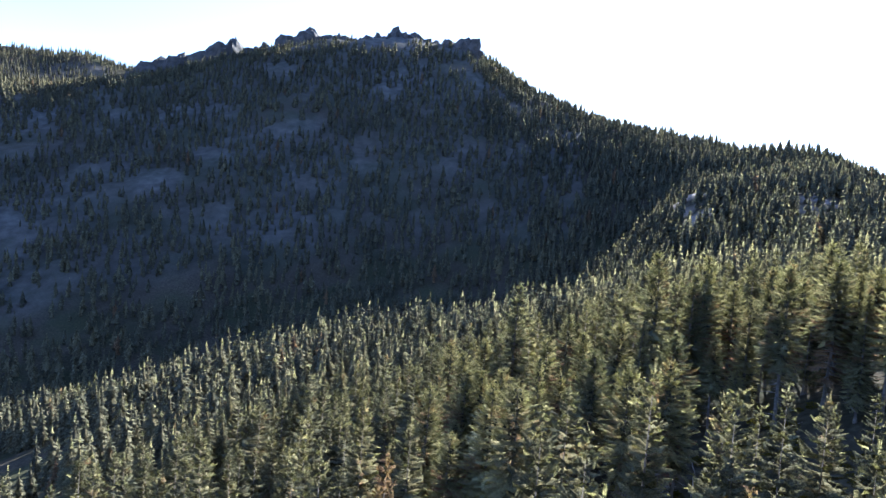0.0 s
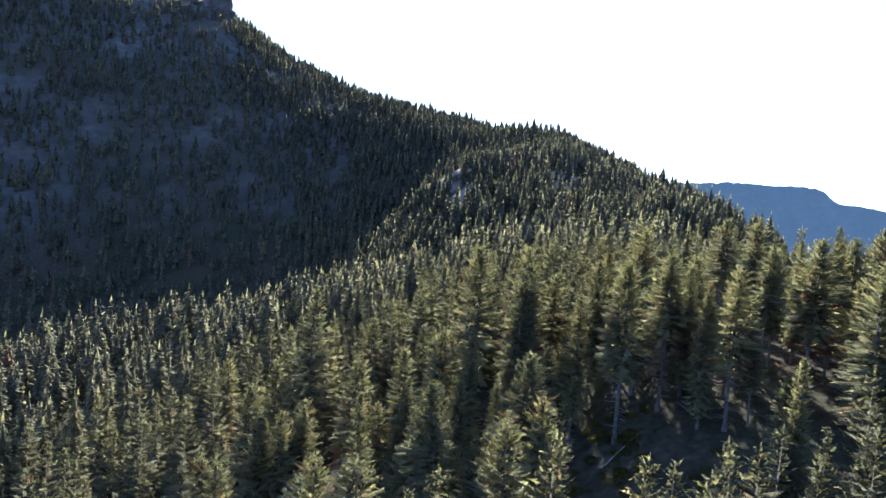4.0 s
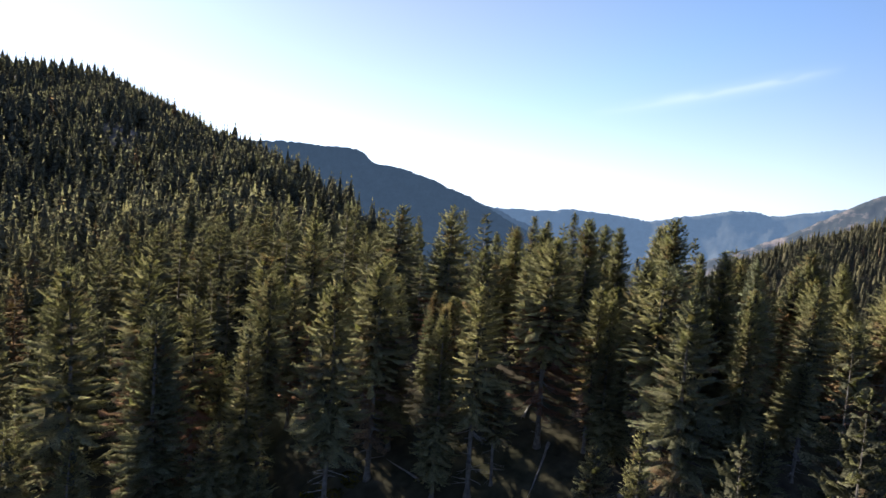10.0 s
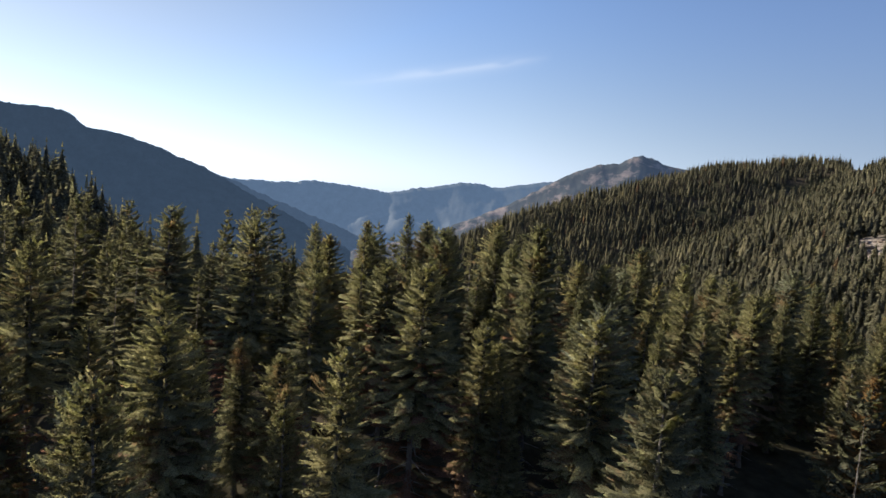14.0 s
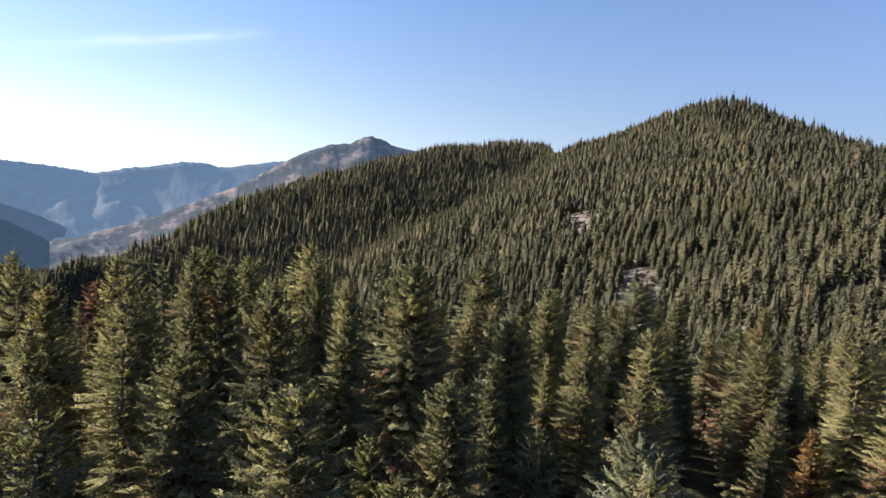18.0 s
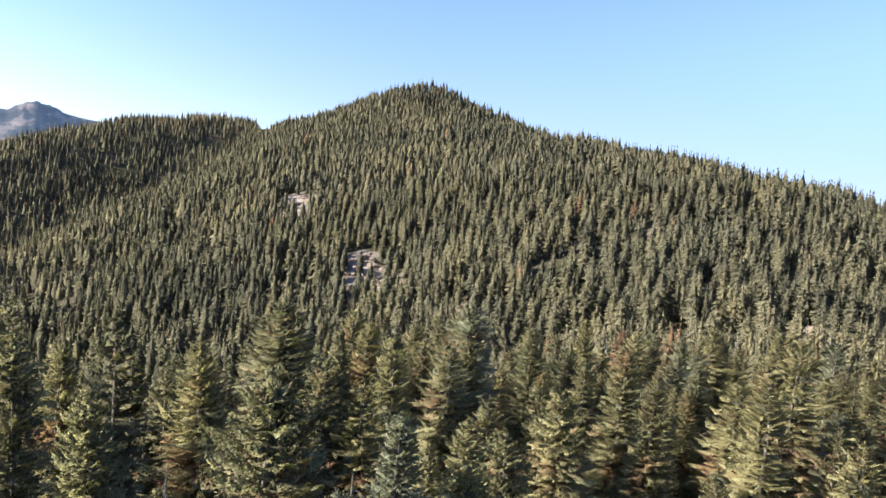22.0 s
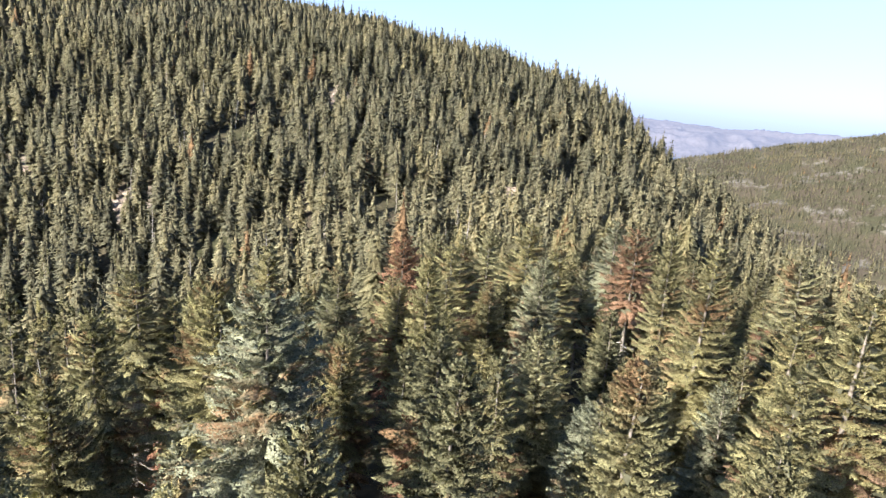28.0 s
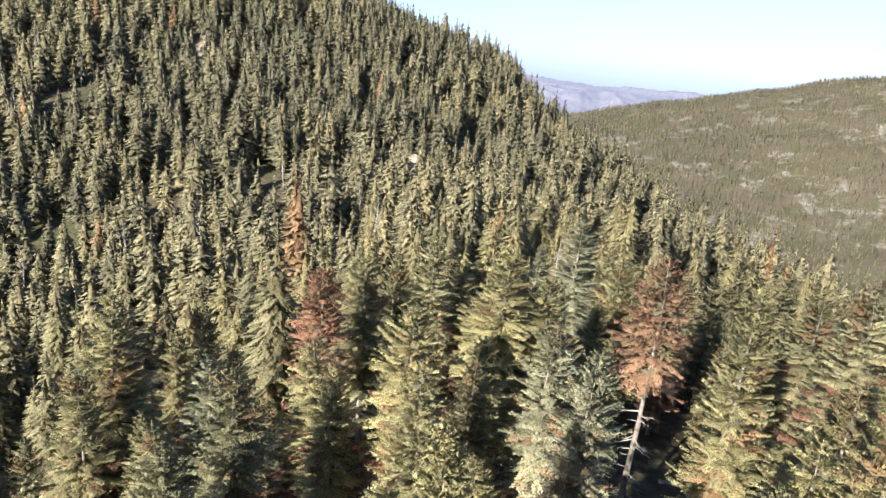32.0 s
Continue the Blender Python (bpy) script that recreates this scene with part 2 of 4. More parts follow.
LINES = [
    # big mountain with its rocky crest, and the hump where its ridge comes down
    polar(A0, (-26, 8.5, 1540, 30), (-23.3, 10.2, 1540, 50), (-19.2, 11.9, 1550, 60), (-12.7, 13.7, 1540, 48), (-5.2, 14.4, 1460, 24), (1.2, 14.5, 1320, 20), (4.6, 12.4, 1190, 16)),
    polar(A0, (4.6, 12.4, 1190, 12), (9.6, 9.8, 1070, 16), (15.8, 8.6, 970, 16), (23.3, 7.1, 900, 16), (28.5, 7.2, 880, 10), (33.3, 5.5, 790, 16)),
    polar(A6, (34.1, 5.7, 760, 16), (39.1, 4.0, 640, 17), (45.1, 2.0, 530, 18), (51.3, -0.8, 400, 18)),
    polar(A0, (-60, 9.0, 2200, 15), (-44, 9.0, 2100, 15), (-34.4, 8.7, 2000, 15), (-29.2, 9.8, 1950, 15), (-25.3, 9.0, 1950, 15), (-18, 8, 2050, 10)),
    # far side of that ridge
    polar(A0, (2, 9, 1780, 0), (12, 5.0, 1580, 0), (22, 3.0, 1430, 0), (32, 1.5, 1330, 0), (42, -1.5, 1080, 0), (50, -5, 830, 0)),
    polar(A0, (-25, 4.5, 1720, 0), (-19, 6.5, 1710, 0), (-12, 8, 1700, 0), (-5, 8.5, 1630, 0), (2, 8.5, 1500, 0)),
    polar(A19, (120, 3.0, 1700, 0), (128, 3.5, 1550, 0), (139, 0.0, 1250, 0), (150, -1.5, 1050, 0), (163, -4.0, 820, 0), (171, -6.0, 720, 0)),
    # valley below it
    [(-700, 250, -190), (-400, 380, -140), (-150, 470, -100), (20, 530, -58), (105, 560, -26), (150, 600, 0), (190, 680, 40), (225, 770, 85)],
    [(95, 350, -8), (112, 415, -8), (135, 500, -2)],
    # bench with bare ground under the hump
    polar(A0, (19.5, 0.3, 430, 17), (20, 2.0, 500, 14), (20.3, 3.4, 560, 2), (24.5, 3.7, 560, 2), (29.2, 3.9, 560, 2)),
    # near spur and the slope from the knoll up to the hump
    [(28, 135, 2), (25, 200, -10), (30, 280, -10), (-54, 370, -38), (-200, 330, -90)],
    [(82, 111, 23), (120, 200, 22), (180, 300, 28), (255, 410, 50), (340, 560, 92), (400, 700, 116)],
    [(-100, 60, -35), (-40, 120, -22), (-22, 219, -28)],
    [(0, 0, 8), (29, 82, 4), (45, 103, 8), (60, 95, 17)],
    [(110, 86, 22), (92, 69, 22), (97, 40, 20), (115, 41, 20), (121, 5, 14), (110, -36, 8), (120, -75, 7), (130, -125, 2), (144, -206, 8)],
    [(132, 62, 15), (200, 120, -15), (300, 200, -55), (450, 300, -110)],
    [(145, -8, 2), (199, -21, -14), (250, -50, -30), (400, 20, -70), (600, 150, -120), (1100, 350, -200), (2500, 800, -330)],
    # west flank
    [(60, -30, 4), (20, -80, -14), (-60, -200, -60), (-150, -420, -120)],
    [(-80, -20, -28), (-300, 0, -100), (-700, -50, -190)],
    # sunlit hill: summit, shoulder, flanks
    polar(A19, (113.4, 3.7, 1350, 18), (116.5, 4.8, 1300, 18), (119.9, 6.2, 1260, 17), (123.5, 7.9, 1180, 16), (127.6, 8.9, 1120, 16), (131.7, 7.0, 1030, 16), (138.4, 5.1, 940, 17)),
    polar(A28, (144.8, 5.0, 830, 18), (154.9, 3.8, 690, 17), (163.5, 2.5, 590, 17), (171.2, 0.3, 510, 18), (175.1, -1.3, 470, 19), (178.1, -3.8, 440, 20)),
    [(91, -330, -15), (75, -200, -13), (62, -140, -10), (66, -70, -2)],
    [(60, -400, -70), (20, -300, -60), (-10, -180, -45)],
    [(100, -470, -50), (70, -560, -100), (0, -700, -160)],
    [(298, -141, -9), (423, -175, 0), (456, -167, 7), (613, -190, 30), (760, -330, 90)],
    polar(A19, (113.4, 4.2, 1420, 18), (108.5, 4.8, 1500, 18), (103.9, 4.1, 1480, 18), (97.6, 2.5, 1400, 18), (92.9, 0.8, 1320, 18), (88, -1.3, 1230, 18), (83.5, -3.5, 1150, 18), (79, -5.4, 1050, 18), (75, -7.2, 950, 18)),
    # the sunlit hill's own flank, and the fold behind it
    polar(A19, (112.6, 3.9, 1270, 17), (106.9, -0.5, 1030, 17), (101.4, -3.6, 880, 17), (93.5, -7.0, 740, 17), (86, -9.5, 640, 17)),
    polar(A19, (111.5, 1.2, 1390, 0), (107, -2.6, 1210, 0), (102, -5.6, 1060, 0), (94, -8.8, 920, 0), (86, -11, 820, 0)),
    polar(A19, (82, -7.5, 1400, 0), (88, -5.5, 1550, 0), (93, -3.0, 1700, 0), (98, -0.5, 1850, 0), (103, 1.2, 1900, 0)),
    # wooded plateau to the south, valley before it
    [(-600, -500, -210), (-100, -800, -220), (200, -1000, -180), (500, -1100, -60)],
    polar(A32, (170, -7.0, 1500, 8), (176, -5.6, 1700, 12), (-179.8, -3.9, 1900, 14), (-174, -2.4, 2050, 14), (-168, -1.2, 2100, 14), (-162.4, 0.4, 2100, 14), (-158, 1.3, 2100, 14), (-140, 3.5, 2150, 6), (-110, 5, 2200, 10), (-85, 7, 2200, 10)),
    polar(A32, (150, -6, 2350, 0), (170, -7, 2380, 0), (-178, -5.5, 2400, 0), (-170, -3.5, 2400, 0), (-160, -1.5, 2400, 0)),
    # far valley and rocky summit to the east
    polar(A13, (60, -8, 1500, 0), (75, -7.5, 1800, 0)),
    polar(A13, (80, -7.0, 2330, 0), (90, -3.0, 2330, 0), (97, 0.2, 2330, 0), (108, 1.5, 2330, 0), (120, 3.0, 2300, 0), (150, -1, 2300, 0)),
    polar(A13, (30, 0.5, 2300, 0), (45, -5, 2300, 0), (55, -7, 2300, 0), (70, -8, 2350, 0), (80, -6.5, 2350, 0)),
]


def densify(line, step=60):
    out = []
    for p, q in zip(line, line[1:]):
        n = max(1, int(math.dist(p[:2], q[:2]) / step))
        out += [tuple(a + (b_ - a) * k / n for a, b_ in zip(p, q)) for k in range(n)]
    return out + [line[-1]]


ANCH = []
for ln in LINES:
    for p in densify(ln, 60 if max(abs(p[0]) + abs(p[1]) for p in ln) < 1300 else 150):
        if all(math.dist(p[:2], q[:2]) > 12 for q in ANCH):
            ANCH.append(p)
ANCH = np.array(ANCH)


def kernel(x, y):
    d2 = (x[:, None] - ANCH[None, :, 0]) ** 2 + (y[:, None] - ANCH[None, :, 1]) ** 2
    return np.sqrt(d2 + 15.0 ** 2)


K = len(ANCH)
A = np.zeros((K + 3, K + 3))
A[:K, :K] = kernel(ANCH[:, 0], ANCH[:, 1]) - np.eye(K) * 1.0
A[:K, K], A[:K, K + 1], A[:K, K + 2] = 1, ANCH[:, 0] / 1000, ANCH[:, 1] / 1000
A[K:, :K] = A[:K, K:].T
W = np.linalg.solve(A, np.concatenate([ANCH[:, 2], np.zeros(3)]))


def wave(x, y, size, seed):
    """Smooth lattice noise in -1..1 for arrays."""
    u, v = x / size, y / size
    i, j = np.floor(u).astype(np.int64), np.floor(v).astype(np.int64)
    fu, fv = u - i, v - j
    fu, fv = fu * fu * (3 - 2 * fu), fv * fv * (3 - 2 * fv)

    def r(a, b_):
        h = (a * 374761393 + b_ * 668265263 + seed * 974634541) & 0xFFFFFFFF
        h = ((h ^ (h >> 13)) * 1274126177) & 0xFFFFFFFF
        return ((h ^ (h >> 16)) & 0xFFFF) / 32767.5 - 1
    return (r(i, j) * (1 - fu) + r(i + 1, j) * fu) * (1 - fv) + (r(i, j + 1) * (1 - fu) + r(i + 1, j + 1) * fu) * fv


def land(x, y):
    """Ground height at arrays x, y."""
    x, y = np.atleast_1d(np.asarray(x, float)), np.atleast_1d(np.asarray(y, float))
    out = np.empty(len(x))
    for s in range(0, len(x), 20000):
        xs, ys = x[s:s + 20000], y[s:s + 20000]
        out[s:s + 20000] = kernel(xs, ys) @ W[:K] + W[K] + W[K + 1] * xs / 1000 + W[K + 2] * ys / 1000
    d = np.hypot(x - CX, y - CY)
    rough = np.clip((d - 60) / 500, 0.03, 1)
    return out + rough * (7 * wave(x, y, 90, 1) + 4 * wave(x, y, 37, 2) + 1.6 * wave(x, y, 15, 3))


def crag(x, y):
    """How rocky the land is, 0 to 1: the big mountain's crest and the far summit."""
    d = np.hypot(x - CX, y - CY)
    a = np.degrees(np.arctan2(x - CX, y - CY))
    top = np.clip((land(x, y) - 305) / 70, 0, 1) * (a > -30) * (a < 6) * (d < 1800)
    top = np.maximum(top, 0.32 * (a > -45) * (a < 6) * (d > 650) * (d < 1800) * np.clip(0.05 + wave(x, y, 75, 9) + 0.9 * wave(x, y, 24, 10), 0, 1))
    return np.clip(top * (0.75 + 0.7 * wave(x, y, 60, 7) + 0.3 * wave(x, y, 22, 8)), 0, 1)


CLEARINGS = [(613, -190, 15), (598, -184, 12), (579, -171, 11), (592, -168, 9), (436, -150, 16), (420, -156, 13), (404, -162, 15), (450, -158, 11), (426, -138, 14), (408, -144, 14), (392, -148, 12), (306, -285, 10), (316, -278, 8), (298, -272, 8), (228, -201, 8), (222, -190, 7), (171, -187, 7), (166, -176, 6), (159, -229, 9), (155, -215, 7), (321, -143, 10), (310, -136, 8), (172, -284, 8), (169, -270, 8), (144, -206, 7), (142, -194, 6), (191, 526, 16), (182, 531, 12), (203, 520, 11), (184, 500, 14), (178, 475, 13), (170, 452, 12), (193, 478, 9), (232, 506, 7), (268, 486, 14), (283, 478, 12), (257, 462, 12), (246, 442, 11)]
OPENINGS = [(45, 84, 12), (41, 77, 6), (33, 94, 5), (54, 97, 6), (40, 97, 5), (35, 70, 6), (62, 76, 6), (72, 52, 10)]


def stony(x, y):
    """Talus and slabs under the thin wood of the big mountain's face."""
    d, a = np.hypot(x - CX, y - CY), np.degrees(np.arctan2(x - CX, y - CY))
    return (a > -45) * (a < 9) * np.clip((d - 620) / 60, 0, 1) * (d < 1900) * np.clip(0.5 + 0.3 * wave(x, y, 90, 14) + 0.25 * wave(x, y, 28, 15), 0.2, 1)


def cleared(x, y):
    c = np.zeros(len(x))
    for cx, cy, r in CLEARINGS:
        c = np.maximum(c, 1.2 - np.hypot(x - cx, y - cy) / r + 0.75 * wave(x, y, 9, 5) + 0.4 * wave(x, y, 4, 6))
    return np.clip(c, 0, 1)


def opened(x, y):
    return np.max([1.5 - np.hypot(x - cx, y - cy) / r for cx, cy, r in OPENINGS], axis=0)


def puff_of(V, F):
    """The way a tuft of needles faces: outwards and up, each a little different."""
    V, F = np.asarray(V, float), np.asarray(F)
    rad = np.hypot(V[:, 0], V[:, 1])[:, None] + 1e-6
    nrm = np.concatenate([V[:, :2] / rad * np.minimum(1, rad / 0.5), np.full((len(V), 1), 0.5)], 1)
    jit = np.zeros_like(V)
    jit[F.ravel()] = np.repeat(np.random.default_rng(len(V)).normal(0, 0.19, (len(F), 3)), F.shape[1], axis=0)
    nrm = nrm + jit
    return nrm / np.linalg.norm(nrm, axis=1)[:, None]


def mesh_of(name, verts, faces, mat, puff=None, **attrs):
    me = bpy.data.meshes.new(name)
    if isinstance(faces, np.ndarray):
        k = faces.shape[1]
        me.vertices.add(len(verts)), me.loops.add(faces.size), me.polygons.add(len(faces))
        me.vertices.foreach_set("co", np.asarray(verts, np.float32).ravel())
        me.loops.foreach_set("vertex_index", faces.astype(np.int32).ravel())
        me.polygons.foreach_set("loop_start", np.arange(0, faces.size, k, dtype=np.int32))
        me.update(calc_edges=True)
    else:
        me.from_pydata([tuple(v) for v in verts], [], faces)
    for key, val in attrs.items():
        me.attributes.new(key, "FLOAT", "POINT").data.foreach_set("value", np.asarray(val, np.float32))
    if puff is None and mat.name.endswith(("needles", "leaves")):
        puff = puff_of(verts, faces)
    if puff is not None:
        me.attributes.new("puff", "FLOAT_VECTOR", "POINT").data.foreach_set("vector", np.asarray(puff, np.float32).ravel())
    me.materials.append(mat)
    return me


# the ground: one sheet in rings, fine near the flight, coarse far off
NA = 540
radii = np.concatenate([np.linspace(0.001, 240, 60), 240 * (2400 / 240) ** (np.arange(1, 150) / 149)])
ang = np.arange(NA) * 2 * math.pi / NA
gx, gy = (CX + radii[:, None] * np.sin(ang)).ravel(), (CY + radii[:, None] * np.cos(ang)).ravel()
gz = land(gx, gy)
rk = crag(gx, gy)
gz = gz + rk * (9 * np.abs(wave(gx, gy, 42, 11)) + 7 * np.abs(wave(gx, gy, 19, 12))) * np.where(np.hypot(gx - CX, gy - CY) < 1800, 1.0, 0.8)
i = np.arange(len(radii) - 1)[:, None] * NA + np.arange(NA)
j = np.arange(len(radii) - 1)[:, None] * NA + (np.arange(NA) + 1) % NA
faces = np.stack([i, j, j + NA, i + NA], -1).reshape(-1, 4)
gd, ga = np.hypot(gx - CX, gy - CY), np.degrees(np.arctan2(gx - CX, gy - CY)) % 360
dry = np.clip((gd - 600) / 300, 0, 1) * (ga > 165) * (ga < 230)
me = mesh_of("ground", np.stack([gx, gy, gz], 1), faces, GROUND, bare=cleared(gx, gy), rock=np.maximum(rk, stony(gx, gy)), dry=dry)
me.polygons.foreach_set("use_smooth", np.ones(len(faces), bool))
ground = tagged(new("ground", me), "forest floor of brown litter, moss and bare soil on hills", "ground", kind="structure")


# ---- trees ----
rng = np.random.default_rng(5)


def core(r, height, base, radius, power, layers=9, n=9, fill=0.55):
    """The dense inside of a far crown: needles that close it, later darkened in colour for shade."""
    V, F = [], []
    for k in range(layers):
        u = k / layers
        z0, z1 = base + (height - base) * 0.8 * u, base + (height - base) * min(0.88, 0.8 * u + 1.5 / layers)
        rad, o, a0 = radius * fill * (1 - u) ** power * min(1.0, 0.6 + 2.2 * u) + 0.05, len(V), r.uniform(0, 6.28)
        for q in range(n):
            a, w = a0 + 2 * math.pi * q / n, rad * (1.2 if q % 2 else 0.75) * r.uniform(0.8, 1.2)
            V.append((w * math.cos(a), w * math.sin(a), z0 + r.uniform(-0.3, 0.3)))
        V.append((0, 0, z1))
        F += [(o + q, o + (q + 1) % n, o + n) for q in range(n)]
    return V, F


INNER = 220


def unit(v):
    return v / (np.linalg.norm(v, axis=-1)[..., None] + 1e-9)


def boughs(seed, height=20.0, base=3.0, radius=2.7, step=0.5, per=8, m=6, twigs=12, size=0.3, power=0.66, ragged=0.22, lo=0.0, hi=1.0, keep=1.0, inner=INNER, spread=0.14, loose=0.25):
    """The crown of a fir: whorls of boughs, each a drooping spray with a ridge and toothed edges of m steps, fringed
    with twigs, round inner twigs coloured dark for the shade inside.
    """
    r = np.random.default_rng(seed)
    rows = []
    z = base
    while z < height - 0.3:
        u = (z - base) / (height - base)
        if lo <= u <= hi:
            n = max(4, int(round(per * (1 - 0.35 * u))))
            a0, swell = r.uniform(0, 6.28), r.uniform(0.85, 1.12)
            for k in range(n):
                if r.uniform() < keep:
                    L = (radius * (1 - u) ** power * min(1.0, 0.62 + 1.9 * u) * swell + 0.18) * r.uniform(1 - ragged, 1 + ragged)
                    rows.append((a0 + 2 * math.pi * (k + r.uniform(-0.3, 0.3)) / n, z + r.uniform(-loose, loose), L, 0.06 + 0.62 * u + r.normal(0, 0.1), 0.62 - 0.35 * u + r.normal(0, 0.1)))
        z += step * r.uniform(0.75, 1.25) * (1 - 0.3 * u)
    B = np.array(rows)
    nb = len(B)
    up = np.array((0, 0, 1.0))

    def spine(a, zz, L, rise, sag, q):
        out = np.stack([np.cos(a), np.sin(a), 0 * a], -1)
        return out, np.stack([-np.sin(a), np.cos(a), 0 * a], -1), out * (L * q)[..., None] + up * (zz + L * (rise * q - sag * q * q + 0.3 * q ** 3))[..., None]
    # the sprays: ridge, left edge and right edge at m steps
    q = np.clip(np.linspace(0.08, 1.0, m)[None] + r.uniform(-0.4, 0.4, (nb, m)) / (m + 1), 0.03, 1.05)
    a, zz, L, rise, sag = (np.repeat(c[:, None], m, 1) for c in B.T)
    out, side, mid = spine(a, zz, L, rise, sag, q)
    mid = mid + r.normal(0, 0.04, (nb, m, 3))
    tooth = np.where(np.arange(m) % 2 == 0, 0.62, 1.25)[None]
    lean = r.normal(0, 0.2, (nb, 1, 3)) + r.normal(0, 0.16, (nb, m, 3))
    VV, PP = [mid], [unit(out * (0.3 + 0.5 * q)[..., None] + up * 0.5 + lean)]
    for sgn in (-1, 1):
        hw = (spread * L * np.sqrt(np.clip(4 * q * (1.04 - q), 0, 1)) + 0.06) * tooth * r.uniform(0.75, 1.25, (nb, m))
        VV.append(mid + side * (sgn * hw)[..., None] + out * (0.35 * hw)[..., None] - up * (hw * r.uniform(0.15, 0.75, (nb, m)))[..., None])
        PP.append(unit(out * 0.75 + side * (0.65 * sgn) + up * 0.3 + lean))
    V, P = np.stack(VV, 1).reshape(-1, 3), np.stack(PP, 1).reshape(-1, 3)
    # low near the trunk, where shade is painted in; high on new tips
    growth_shade = np.stack([np.clip(q * 0.9, 0, 1), np.clip(0.2 + q, 0, 1), np.clip(0.2 + q, 0, 1)], 1).ravel()
    i = np.arange(m - 1)
    F = np.concatenate([np.stack([i, i + 1, m + i], 1), np.stack([i + 1, m + i + 1, m + i], 1), np.stack([i, 2 * m + i, i + 1], 1), np.stack([i + 1, 2 * m + i, 2 * m + i + 1], 1)])
    F = (F[None] + (np.arange(nb) * 3 * m)[:, None, None]).reshape(-1, 3)
    # the fringe of twigs
    T, TP, TF = np.zeros((0, 3)), np.zeros((0, 3)), np.zeros(0)
    if twigs:
        count = np.maximum(1, np.round(twigs * np.minimum(1.2, B[:, 2] / radius))).astype(int)
        a, zz, L, rise, sag = np.repeat(B, count, axis=0).T
        n = len(a)
        q = 0.25 + 0.75 * r.uniform(size=n) ** 0.7
        out, side, p = spine(a, zz, L, rise, sag, q)
        s = r.choice((-1, 1), n) * (spread * L * np.sqrt(np.clip(4 * q * (1.04 - q), 0, 1))) * r.uniform(0.3, 1.0, n)
        p = p + side * s[:, None] + out * (0.3 * np.abs(s))[:, None] - up * (0.35 * np.abs(s))[:, None]
        d = unit(out * r.uniform(0.5, 1.0, n)[:, None] + side * (np.sign(s) * r.uniform(0.0, 0.9, n))[:, None] + up * r.normal(0.12, 0.3, n)[:, None])
        w = unit(np.cross(d, up + r.normal(0, 0.6, (n, 3))))
        ln = size * r.uniform(0.6, 1.4, n) * (0.85 + 0.1 * L)
        h = (ln * r.uniform(0.12, 0.22, n))[:, None]
        T = np.stack([p - w * h, p + w * h, p + d * ln[:, None]], 1).reshape(-1, 3)
        TP = np.repeat(unit(out * 0.7 + up * 0.55 + side * (0.5 * np.sign(s))[:, None] + r.normal(0, 0.22, (n, 3))), 3, axis=0)
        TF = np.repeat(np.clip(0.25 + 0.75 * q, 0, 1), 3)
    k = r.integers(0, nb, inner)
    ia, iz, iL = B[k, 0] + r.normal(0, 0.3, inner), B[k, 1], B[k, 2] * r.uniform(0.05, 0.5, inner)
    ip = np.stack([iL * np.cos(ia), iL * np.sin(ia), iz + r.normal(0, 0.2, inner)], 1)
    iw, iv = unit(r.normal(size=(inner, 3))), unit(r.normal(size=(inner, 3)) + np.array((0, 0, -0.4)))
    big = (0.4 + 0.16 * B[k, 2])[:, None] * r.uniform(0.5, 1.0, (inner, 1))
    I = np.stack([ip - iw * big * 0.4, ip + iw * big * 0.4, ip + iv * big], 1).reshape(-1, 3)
    tip = np.zeros((0, 3))
    if hi >= 1:
        tip = np.array([(0.11 * math.cos(b0 + e), 0.11 * math.sin(b0 + e), height + dz - 0.1 * j * (1 if e == 0.6 else -1)) for j, b0 in enumerate(np.arange(8) * 0.9) for e, dz in ((0, -1.1), (1.3, -1.0), (0.6, 0.4))])
    V2 = np.concatenate([I, T, tip])
    F2 = np.arange(len(V2)).reshape(-1, 3)
    F = np.concatenate([F2[:inner], F + len(V2), F2[inner:]])
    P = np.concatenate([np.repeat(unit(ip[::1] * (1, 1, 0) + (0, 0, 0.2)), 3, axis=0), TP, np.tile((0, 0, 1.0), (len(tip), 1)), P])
    return np.concatenate([V2, V]), F, P, np.concatenate([np.zeros(len(I)), TF, np.ones(len(tip)), growth_shade])


